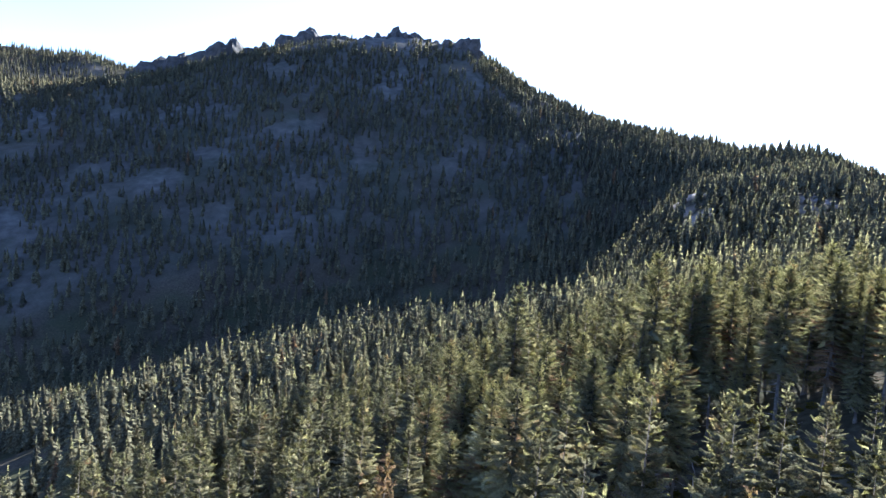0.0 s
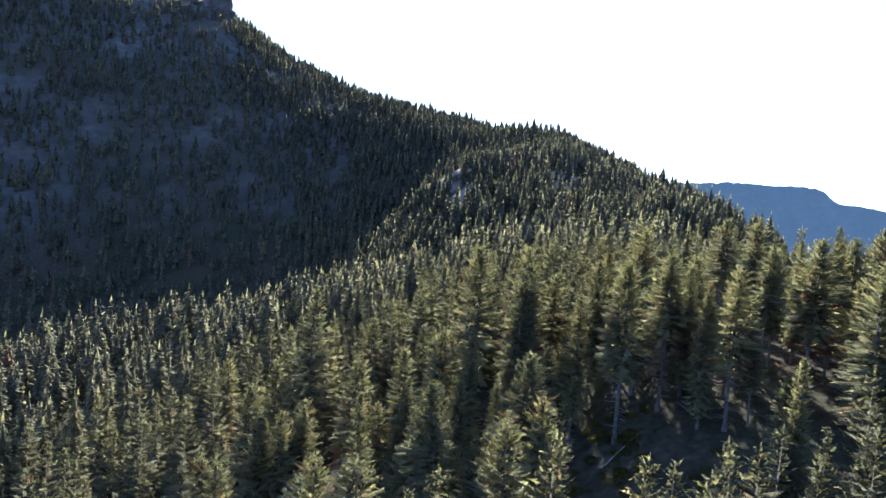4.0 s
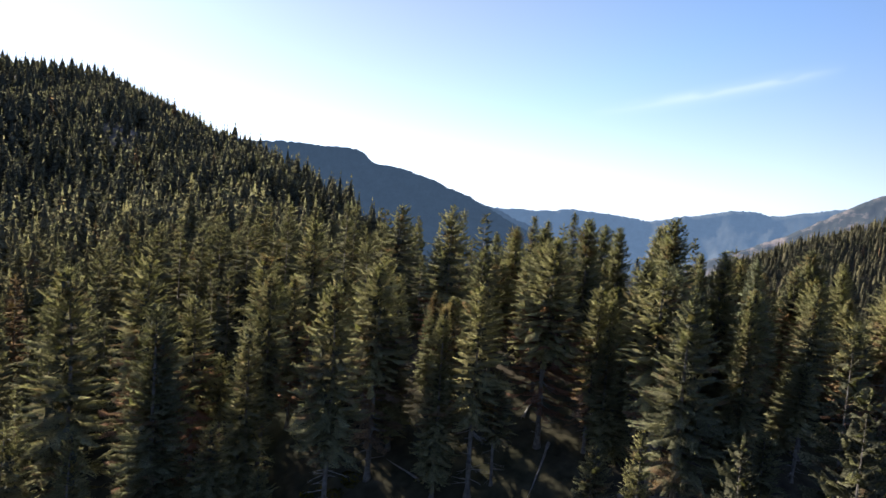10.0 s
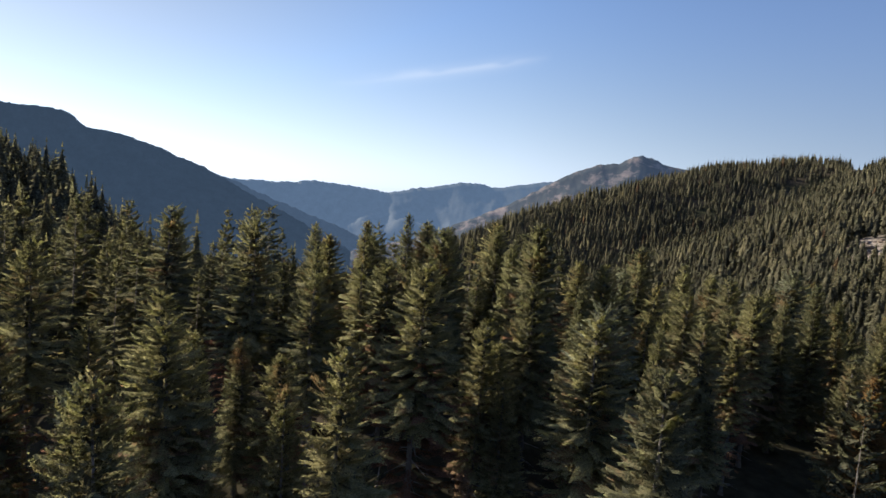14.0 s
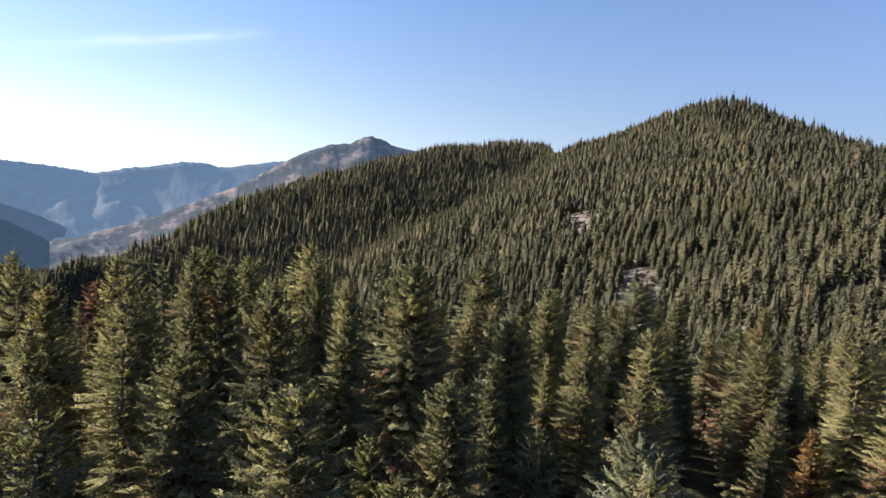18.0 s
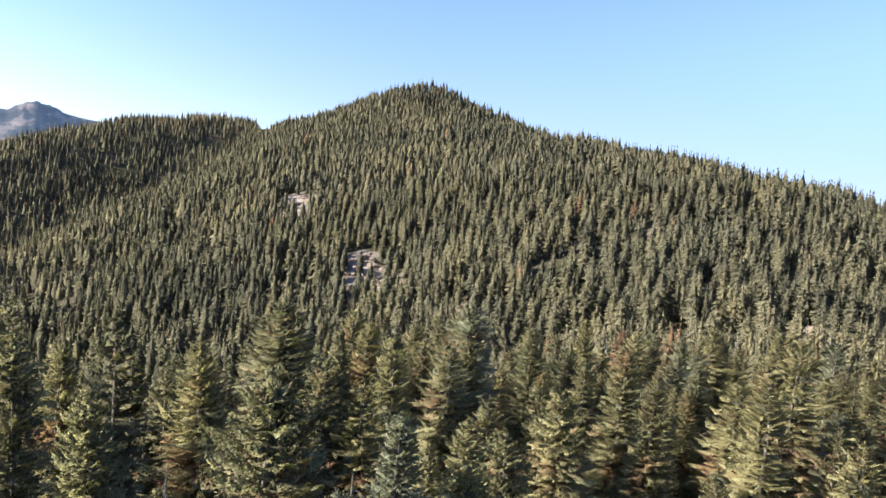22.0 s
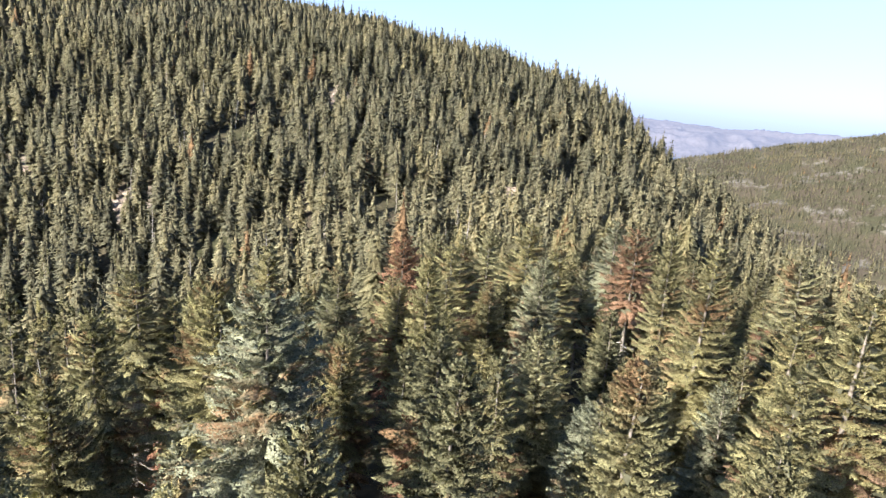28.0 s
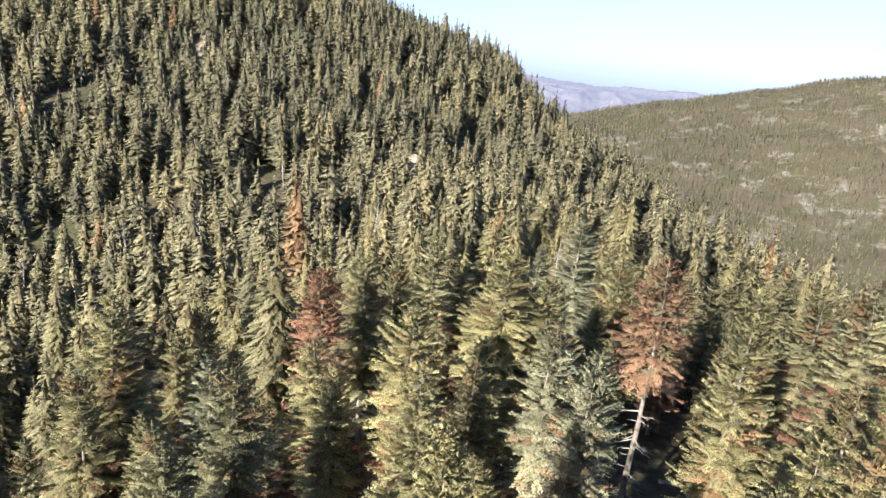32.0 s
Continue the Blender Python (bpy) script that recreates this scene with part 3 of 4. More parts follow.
def tufted(seed, tufts, size, height=20.0, base=1.0, radius=3.2, power=0.75, layers=3, n=6, inner=1.25):
    """A fir for the distance: a ragged inside cone and tufts standing out of it."""
    r = np.random.default_rng(seed)
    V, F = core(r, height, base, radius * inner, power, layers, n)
    tris = []
    for k in range(tufts):
        u = 1 - math.sqrt(r.uniform(0.0, 1.0))
        u = min(0.97, (k + r.uniform()) / tufts * 0.5 + u * 0.5)
        a, R = r.uniform(0, 6.28), radius * (1 - u) ** power * min(1.0, 0.6 + 2.2 * u) + 0.15
        out, side = np.array((math.cos(a), math.sin(a), 0)), np.array((-math.sin(a), math.cos(a), 0))
        z, sz = base + (height - base) * u, size * (0.55 + 0.45 * (1 - u)) * r.uniform(0.7, 1.3)
        p = out * (R * r.uniform(0.3, 0.65)) + np.array((0, 0, z + 0.3 * sz))
        tip = out * (R * r.uniform(0.9, 1.2)) + side * sz * r.uniform(-0.5, 0.5) + np.array((0, 0, z + sz * r.uniform(-0.6, 0.15)))
        tris.append((p - side * sz * 0.5 + np.array((0, 0, sz * r.uniform(-0.35, 0.35))), p + side * sz * 0.5 + np.array((0, 0, sz * r.uniform(-0.35, 0.35))), tip))
    tris.append((np.array((-0.35, 0, height - 2.0)), np.array((0.35, 0.1, height - 2.0)), np.array((0, 0, height + 0.2))))
    T = np.array(tris).reshape(-1, 3)
    V, F = np.concatenate([np.array(V, float), T]), np.concatenate([np.array(F), np.arange(len(T)).reshape(-1, 3) + len(V)])
    # inside cone and tuft roots get low values: shade painted into their colour
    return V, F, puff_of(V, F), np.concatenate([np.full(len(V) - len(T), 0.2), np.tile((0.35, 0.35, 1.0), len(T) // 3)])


def stem(seed, height=19.4, r0=0.24, sides=7, lean=0.12):
    """A tapered, slightly crooked trunk with a flared foot."""
    r = np.random.default_rng(seed)
    zs = [-0.4, 0.25, 1.2, height * 0.2, height * 0.4, height * 0.6, height * 0.8, height]
    V, F = [], []
    ox = oy = 0.0
    for k, z in enumerate(zs):
        rad = r0 * (1 - max(z, 0) / height) ** 0.8 * (1.5 if z < 0.3 else 1.0) + 0.015
        if k > 2:
            ox, oy = ox + r.uniform(-lean, lean), oy + r.uniform(-lean, lean)
        if z == height:
            ox = oy = 0.0
        for q in range(sides):
            a = 2 * math.pi * q / sides
            w = rad * r.uniform(0.88, 1.12)
            V.append((ox + w * math.cos(a), oy + w * math.sin(a), z))
    for k in range(len(zs) - 1):
        for q in range(sides):
            F.append((k * sides + q, k * sides + (q + 1) % sides, (k + 1) * sides + (q + 1) % sides, (k + 1) * sides + q))
    F.append(tuple(range((len(zs) - 1) * sides, len(zs) * sides)))
    return V, F


def sticks(seed, z0, z1, count, length, up=-0.25):
    """Bare dead branches: thin three-sided spikes, some forked."""
    r = np.random.default_rng(seed)
    V, F = [], []
    for _ in range(count):
        a, z, L = r.uniform(0, 6.28), r.uniform(z0, z1), length * r.uniform(0.4, 1.2)
        d = np.array((math.cos(a), math.sin(a), up + r.uniform(-0.25, 0.25)))
        s = np.array((-math.sin(a), math.cos(a), 0))
        for fork in range(1 + int(r.integers(0, 3))):
            p = np.array((0, 0, z)) + d * (0 if fork == 0 else L * r.uniform(0.3, 0.7))
            e = p + (d if fork == 0 else d * 0.7 + s * r.choice((-0.7, 0.7))) * (L if fork == 0 else L * 0.45)
            w = 0.045 if fork == 0 else 0.025
            o = len(V)
            V += [p + s * w, p - s * w, p + np.array((0, 0, w * 1.6)), e]
            F += [(o, o + 1, o + 3), (o + 1, o + 2, o + 3), (o + 2, o, o + 3)]
    return V, F


def scatter(templates, x, y, z, h, name, mat, label, wide=(0.8, 1.25), tone_mid=0.4):
    """Many far trees joined into one mesh."""
    pick = rng.integers(0, len(templates), len(x))
    spin, fat = rng.uniform(0, 6.28, len(x)), rng.uniform(*wide, len(x))
    tone = np.where(rng.uniform(size=len(x)) < 0.008, 1.0, np.clip(rng.normal(tone_mid, 0.15, len(x)) + 0.22 * wave(x, y, 70, 31) + 0.12 * wave(x, y, 28, 32), 0, 0.9))
    VV, FF, TT, NN, RR, o = [], [], [], [], [], 0
    for k, (V, F, pf, fr) in enumerate(templates):
        s = np.where(pick == k)[0]
        if not len(s):
            continue
        sc = h[s] / 20.0
        c, sn = np.cos(spin[s]) * sc * fat[s], np.sin(spin[s]) * sc * fat[s]
        X = c[:, None] * V[:, 0] - sn[:, None] * V[:, 1] + x[s][:, None]
        Y = sn[:, None] * V[:, 0] + c[:, None] * V[:, 1] + y[s][:, None]
        Z = sc[:, None] * V[:, 2] + z[s][:, None]
        VV.append(np.stack([X, Y, Z], -1).reshape(-1, 3))
        FF.append((F[None] + (np.arange(len(s)) * len(V))[:, None, None] + o).reshape(-1, 3))
        TT.append(np.repeat(tone[s], len(V)))
        RR.append(np.tile(fr, len(s)))
        c, sn = np.cos(spin[s])[:, None], np.sin(spin[s])[:, None]
        NN.append(np.stack([c * pf[:, 0] - sn * pf[:, 1], sn * pf[:, 0] + c * pf[:, 1], np.broadcast_to(pf[:, 2], (len(s), len(V)))], -1).reshape(-1, 3))
        o += len(s) * len(V)
    me = mesh_of(name, np.concatenate(VV), np.concatenate(FF), mat, np.concatenate(NN), tone=np.concatenate(TT), growth_shade=np.concatenate(RR))
    return tagged(new(name, me), label, "trees", kind="stuff")


def grove(r0, r1, a0, a1, step):
    """Jittered places between two distances and two bearings."""
    xs = np.arange(CX - r1, CX + r1, step)
    gx, gy = np.meshgrid(xs, xs - CX + CY)
    gx, gy = gx.ravel(), gy.ravel()
    d0, b0 = np.hypot(gx - CX, gy - CY), np.degrees(np.arctan2(gx - CX, gy - CY)) % 360
    k = (d0 > r0) & (d0 < r1) & (((b0 - a0) % 360) < ((a1 - a0) % 360 or 360))
    gx, gy = gx[k], gy[k]
    return gx + rng.uniform(-0.48, 0.48, len(gx)) * step, gy + rng.uniform(-0.48, 0.48, len(gx)) * step


def tree_ground(x, y, thin=0.0):
    """Where trees can stand: off clearings and crags, in drifts."""
    dens = 0.8 * wave(x, y, 50, 21) + 0.5 * wave(x, y, 20, 22)
    return (cleared(x, y) < 0.3 + 0.5 * wave(x, y, 5, 13)) & (opened(x, y) < 0.5) & (crag(x, y) < 0.42 + 0.4 * wave(x, y, 9, 4)) & (dens > -0.75 + thin)


def plant(r0, r1, a0, a1, step, tmpl, name, label, hmean=18, thin=0.0, tone_mid=0.16, wide=(0.8, 1.25)):
    x, y = grove(r0, r1, a0, a1, step)
    k = tree_ground(x, y, thin)
    x, y = x[k], y[k]
    h = hmean * np.clip(rng.normal(1, 0.22, len(x)), 0.45, 1.5)
    return scatter(tmpl, x, y, land(x, y) - 0.3, h, name, FIR_WOOD if r0 < 150 else FAR_WOOD, label, wide, tone_mid)


# firs close to the flight: places and treetop heights
NORTH = [(82, 111, 44), (51.5, 95.5, 37), (46, 113, 33), (10, 122, 18), (16, 129, 28), (22.6, 89.5, 23.5), (31.8, 85, 27.5), (37, 115, 16), (63, 97, 37), (59, 96.5, 38.5), (66, 92, 35), (28, 135, 22), (38.4, 114.8, 37), (45, 103, 24), (4, 142, 13), (42.8, 108.7, 34), (71.9, 97.9, 34.5), (77, 95.2, 37), (96.2, 105, 38), (14.3, 92, 9.5), (55, 108, 36), (49, 120, 37)]
KNOLL = [(83, 84, 44), (103, 86, 43), (108, 90, 43), (88, 92, 42.5), (93.6, 98.6, 41.5), (111.5, 107, 41.6), (82.2, 71, 40), (70.3, 65.2, 29), (76.8, 75, 40.5), (76.1, 64.8, 38), (81.7, 65.5, 38.5), (87.3, 75.2, 45), (92.4, 66.5, 41), (92, 60, 39), (79, 60, 32), (105.2, 57.7, 41), (94.3, 52.5, 39.5), (100, 48, 38.5), (114, 62, 42), (118, 52, 39), (132, 62, 35), (98, 78, 42), (113.7, 76.7, 40), (88, 97.5, 37), (124, 44, 36)]
SOUTH = [(96.3, 39.5, 38.3), (90.8, 33.4, 35), (94.5, 29.5, 37), (85.4, 33.2, 36.8), (101.5, 36.5, 39), (114.4, 42.5, 41), (106.7, 42.2, 40), (110, 46.5, 38.5), (99, 9.6, 32.5), (102.4, 23, 33.2), (128, 31, 36), (117.6, -11.6, 30.5), (128.4, -20.9, 29), (115, 23.9, 38), (144, 2, 29.6), (128.5, 19, 31.3), (110.7, 12, 36), (127.8, 14, 32.6), (114.8, -54, 22.5), (121, 5, 34), (112.2, 4.5, 34), (118.9, 11, 33), (106.7, 27.2, 36), (104, 18.5, 35), (96, 5.5, 34), (92.5, 21.5, 35), (130.3, 36.6, 35), (120.6, 38, 39), (89, -11, 35), (145, -8, 22), (135, 25, 32)]
DYING = [(105, -6.5, 36), (135, -17, 27), (131, -6.3, 31), (118.7, 101.6, 38)]
BROWNING = [(69.9, 83, 42), (79.5, 88, 41), (98, 57, 37), (125.2, 6.5, 30), (112, 31, 36), (108, 70, 40), (66, 103, 34), (119, 28, 33), (117, -3, 29), (111, 96, 37), (87, 56, 36), (78, 79, 37), (103, 30, 34), (122, 22, 31)]
AMBER = [(83.8, 45.4, 34.5)]

FLIGHT = np.array([(x, y, z) for t, x, y, z, *_ in ROWS])


def head_room(x, y):
    """Height under which a treetop stays clear of the flight."""
    d = np.hypot(FLIGHT[:, 0] - x, FLIGHT[:, 1] - y)
    k = d.argmin()
    return FLIGHT[k, 2] - 9 + max(0, d[k] - 8) * 0.45


near = [(x, y, z, 1) for x, y, z in NORTH + KNOLL + SOUTH] + [(x, y, z, 2) for x, y, z in DYING] + [(x, y, z, 3) for x, y, z in BROWNING] + [(x, y, z, 4) for x, y, z in AMBER]
known = len(near)
x, y = grove(0, 118, 0, 360, 5.5)
k = tree_ground(x, y) & ((x > 0) | (y > -1.15 * x - 10))
x, y = x[k], y[k]
g = land(x, y)
h = 16.5 * np.clip(rng.normal(1, 0.27, len(x)), 0.35, 1.35)
for px_, py_, gz_, hh in zip(x, y, g, h):
    if all(math.hypot(px_ - q[0], py_ - q[1]) > (4.6 if q[3] == 2 else 3.7) for q in near[:known]):
        top = min(gz_ + hh, head_room(px_, py_))
        if top - gz_ > 4.0:
            near.append((px_, py_, top, 0))
near = [(px_, py_, float(land(px_, py_)[0]), top, kind) for px_, py_, top, kind in near]


def part(name, me, parent, label=""):
    ob = new(name, me)
    ob.parent = parent
    return tagged(ob, label)


def grown(name, made, mat):
    return mesh_of(name, made[0], made[1], mat, made[2], growth_shade=made[3])


def crowns(seed, **fine):
    """Four kinds of crown at one fineness: full, spire, thin, young."""
    out = [boughs(seed + k, radius=3.3, base=2.2, power=0.66, ragged=0.2, **fine) for k in range(4)]
    out += [boughs(seed + 20 + k, radius=2.6, base=2.6, power=0.7, **fine) for k in range(3)]
    out += [boughs(seed + 40 + k, radius=3.0, base=7.5 + 0.8 * k, power=0.58, keep=0.88, ragged=0.34, **fine) for k in range(4)]
    out += [boughs(seed + 60 + k, radius=3.6, base=0.8, power=0.74, **fine) for k in range(3)]
    return [grown("crown", made, FIR) for made in out]


FINE = crowns(400, m=5, twigs=17, size=0.24, step=0.38, per=14, spread=0.115)
CROWNS = crowns(100, m=4, twigs=7, size=0.34, step=0.47, per=11, spread=0.15)
RED_CROWNS = [grown("crown", boughs(180 + k, radius=2.7, base=11.5, power=0.6, keep=0.9, ragged=0.3, m=6, twigs=14, step=0.45, per=10), RED) for k in range(3)]
AMBER_CROWN = grown("crown", boughs(186, radius=3.2, base=1.5, power=0.7, ragged=0.3, m=6, twigs=14, step=0.45, per=11), ORANGE)
# inner triangles take the twig colour that has crown shade painted in
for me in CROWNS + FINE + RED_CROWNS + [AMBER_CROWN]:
    me.materials.append(SHADE_TWIGS)
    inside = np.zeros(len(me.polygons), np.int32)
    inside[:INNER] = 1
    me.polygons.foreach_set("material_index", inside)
RED_BOUGHS = [grown("dying_foliage", boughs(190 + k, radius=3.2, base=4.0, keep=0.5, lo=0.0, hi=0.6, ragged=0.3, m=5, twigs=8, inner=0), RED) for k in range(4)]
TRUNKS = [mesh_of("trunk", *stem(200 + s), BARK) for s in range(5)]
BARE = [mesh_of("dead_branchwork", *sticks(210 + s, 1.5, 9.0, 30, 1.9), SILVER) for s in range(4)]
LOOK = ["full olive-green fir with drooping boughs", "slender dark green fir with a pointed spire", "thin-crowned fir with gaps and bare lower branches", "young bushy fir with bright green tips"]

near.sort(key=lambda q: (q[4] == 0, min(math.hypot(q[0] - a, q[1] - b_) for a, b_ in ((25, 95), (58, 94), (88, 72), (108, 44), (114, 15), (108, -12), (122, -6), (124, -30), (98, 8)))))
for k, (px_, py_, gz_, top, kind) in enumerate(near[:320]):
    hh = top - gz_
    stand = 20 < px_ < 80 and 55 < py_ < 125
    style = 3 if hh < 10 else int(rng.choice((2, 2, 2, 1) if stand else (0, 0, 1, 2)))
    tree = new("fir_tree")
    w = hh / 20.0 * (1.15 if hh < 15 else 1.0) * rng.uniform(0.85, 1.15)
    tree.matrix_world = Matrix.LocRotScale((px_, py_, gz_ - 0.2), Euler((rng.normal(0, 0.012), rng.normal(0, 0.012), rng.uniform(0, 6.28))), (w, w, hh / 20.0))
    part("trunk", TRUNKS[k % 5], tree)
    if kind in (2, 4):
        part("crown", RED_CROWNS[k % 3] if kind == 2 else AMBER_CROWN, tree, "rust-red dead needles" if kind == 2 else "amber yellow needles")
        tagged(part("dead_branchwork", BARE[k % 4], tree), kind="stuff")
        tagged(tree, "dying fir with rust-red needles among green firs" if kind == 2 else "small fir turned amber yellow on the slope", "tree", "firs round the flight")
        continue
    brown = kind == 3 or (style != 3 and rng.uniform() < 0.26)
    if brown:
        style = 2
    apart = float(np.hypot(FLIGHT[:, 0] - px_, FLIGHT[:, 1] - py_).min())
    pick = (FINE if apart < 26 and k < 110 else CROWNS)[(0, 4, 7, 11)[style] + int(rng.integers(0, (4, 3, 4, 3)[style]))]
    part("crown", pick, tree)
    if style in (0, 2):
        tagged(part("dead_branchwork", BARE[k % 4], tree), kind="stuff")
    if brown:
        tagged(part("dying_foliage", RED_BOUGHS[k % 4], tree, "red-brown dying lower boughs"), kind="stuff")
    tagged(tree, LOOK[style] + (", red-brown below" if brown else ""), "tree", "firs round the flight")

# the other firs of the knoll and its slopes, joined
rest = np.array([q[:4] for q in near[320:]])
LIGHT = [boughs(300 + s, radius=3.1, base=3.0, step=1.0, per=7, m=3, twigs=1, size=0.6, power=0.7, inner=30, spread=0.24) for s in range(6)]
wood = "dense conifer wood of olive and dark green firs"
scatter(LIGHT, rest[:, 0], rest[:, 1], rest[:, 2] - 0.2, rest[:, 3] - rest[:, 2], "knoll_wood", FIR_WOOD, wood, tone_mid=0.28)
POLE = (np.array([(0.2 * math.cos(q * 1.57), 0.2 * math.sin(q * 1.57), 0) for q in range(4)] + [(0, 0, 19)]), np.array([(q, (q + 1) % 4, 4) for q in range(4)]), np.array([(math.cos(q * 1.57), math.sin(q * 1.57), 0) for q in range(5)]), np.zeros(5))
scatter([POLE], rest[:, 0], rest[:, 1], rest[:, 2] - 0.3, rest[:, 3] - rest[:, 2], "knoll_trunks", BARK, "grey-brown trunks of the conifer wood")

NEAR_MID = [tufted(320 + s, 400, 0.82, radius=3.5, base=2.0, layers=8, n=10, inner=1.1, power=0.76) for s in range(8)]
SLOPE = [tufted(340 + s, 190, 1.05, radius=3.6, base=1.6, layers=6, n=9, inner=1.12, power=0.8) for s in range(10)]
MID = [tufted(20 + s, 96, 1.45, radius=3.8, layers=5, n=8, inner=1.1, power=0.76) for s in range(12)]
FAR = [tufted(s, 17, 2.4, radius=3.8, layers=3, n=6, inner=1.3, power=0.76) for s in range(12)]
TINY = [tufted(60 + s, 4, 3.2, radius=3.5, layers=1, n=5, inner=1.9, power=0.85) for s in range(6)]
plant(118, 158, -60, 205, 6.6, NEAR_MID, "near_wood", wood, 18, tone_mid=0.3)
plant(158, 200, -60, 205, 6.8, SLOPE, "slope_wood", wood, 18, tone_mid=0.3)
plant(200, 440, -46, 52, 7.1, MID, "spur_wood", wood, 18, wide=(0.9, 1.4))
plant(200, 440, 52, 92, 9.0, FAR, "valley_wood", wood, 18, wide=(0.9, 1.4))
plant(200, 330, 92, 186, 6.9, SLOPE, "hollow_wood", wood, 18, tone_mid=0.26, wide=(0.95, 1.45))
plant(330, 560, 92, 186, 6.7, MID, "ravine_wood", wood, 18, wide=(0.95, 1.5))
plant(440, 850, 4, 62, 7.3, FAR, "ridge_wood", wood, 18, wide=(0.9, 1.5))
plant(560, 1250, 98, 182, 7.2, FAR, "hill_wood", wood, 18.5, wide=(0.95, 1.5))
plant(440, 1600, 62, 112, 8.6, TINY, "east_spur_wood", wood, 19, 0.0, 0.2, wide=(0.9, 1.5))
plant(440, 1650, -42, 5, 10.0, FAR, "mountain_wood", wood, 17, 0.3, 0.3, wide=(0.9, 1.5))
plant(850, 1250, 0, 36, 9.0, FAR, "crest_wood", wood, 18, wide=(0.9, 1.5))
plant(1650, 2150, -42, -14, 11.0, TINY, "back_ridge_wood", wood, 18)
plant(500, 2250, 172, 206, 7.8, TINY, "plateau_wood", wood, 10, -0.1, 0.06)
plant(1600, 2380, 75, 112, 11.0, TINY, "far_spur_wood", wood, 16, -0.5, 0.15, wide=(1.0, 1.6))
plant(850, 2390, 38, 75, 10.0, TINY, "far_valley_wood", wood, 18, -0.6, 0.1, wide=(1.1, 1.7))


# ---- dead trees, rocks, logs, brush ----
def lump(seed, rx, ry, rz, sub=2, rough=0.3, crease=1.0):
    """A broken, angular stone."""
    bm = bmesh.new()
    bmesh.ops.create_icosphere(bm, subdivisions=sub, radius=1.0)
    off = Vector((seed * 3.7, seed * 1.3, seed * 2.1))
    for v in bm.verts:
        n = noise.cell_vector(v.co * 1.6 * crease + off)
        v.co += v.co * (rough * (noise.noise(v.co * 1.7 + off) + 0.5 * noise.noise(v.co * 4 + off))) + (n - Vector((0.5, 0.5, 0.5))) * rough * 0.6
        v.co = Vector((v.co.x * rx, v.co.y * ry, v.co.z * rz))
    me = bpy.data.meshes.new("rock")
    bm.to_mesh(me)
    bm.free()
    return me


m, nt, b = material("weathered_rock")
n1 = noise_of(nt, 0.25, 8)
nt.links.new(ramp(nt, n1, [(0.3, (0.15, 0.115, 0.092)), (0.55, (0.28, 0.22, 0.175)), (0.75, (0.39, 0.315, 0.255))]), b.inputs["Base Color"])
bump = add(nt, "ShaderNodeBump", Strength=0.7, Distance=0.5)
nt.links.new(noise_of(nt, 1.2, 8), bump.inputs["Height"])
nt.links.new(bump.outputs[0], b.inputs["Normal"])
ROCK = m
m, nt, b = material("dark_crag_rock")
nt.links.new(ramp(nt, noise_of(nt, 0.06, 8), [(0.3, (0.05, 0.046, 0.042)), (0.7, (0.14, 0.125, 0.112))]), b.inputs["Base Color"])
bump = add(nt, "ShaderNodeBump", Strength=0.8, Distance=4.0)
nt.links.new(noise_of(nt, 0.1, 8), bump.inputs["Height"])
nt.links.new(bump.outputs[0], b.inputs["Normal"])
CRAG = m

STONES = [lump(s, 1.0, 0.8, 0.6) for s in range(6)]
for me in STONES:
    me.materials.append(ROCK)
rr = random.Random(4)
for cx, cy, rad in CLEARINGS[:26]:
    for _ in range(6 if rad < 10 else 12):
        a, d = rr.uniform(0, 6.28), rad * 0.9 * math.sqrt(rr.random())
        px_, py_ = cx + d * math.cos(a), cy + d * math.sin(a)
        sz = 1.0 + 2.8 * rr.random() ** 1.6
        ob = tagged(new("boulder", rr.choice(STONES)), "pale tan boulder on bare stony ground between firs", "boulder", "boulders on the hillside")
        ob.matrix_world = Matrix.LocRotScale((px_, py_, float(land(px_, py_)[0]) + sz * 0.15), Euler((rr.uniform(-0.3, 0.3), rr.uniform(-0.3, 0.3), rr.uniform(0, 6.28))), (sz * rr.uniform(0.8, 1.6), sz, sz * rr.uniform(0.6, 1.0)))

CRAGS = [lump(20 + s, 1.0, 0.8, 1.0, 3, 0.38, 1.6) for s in range(5)]
for me in CRAGS:
    me.materials.append(CRAG)
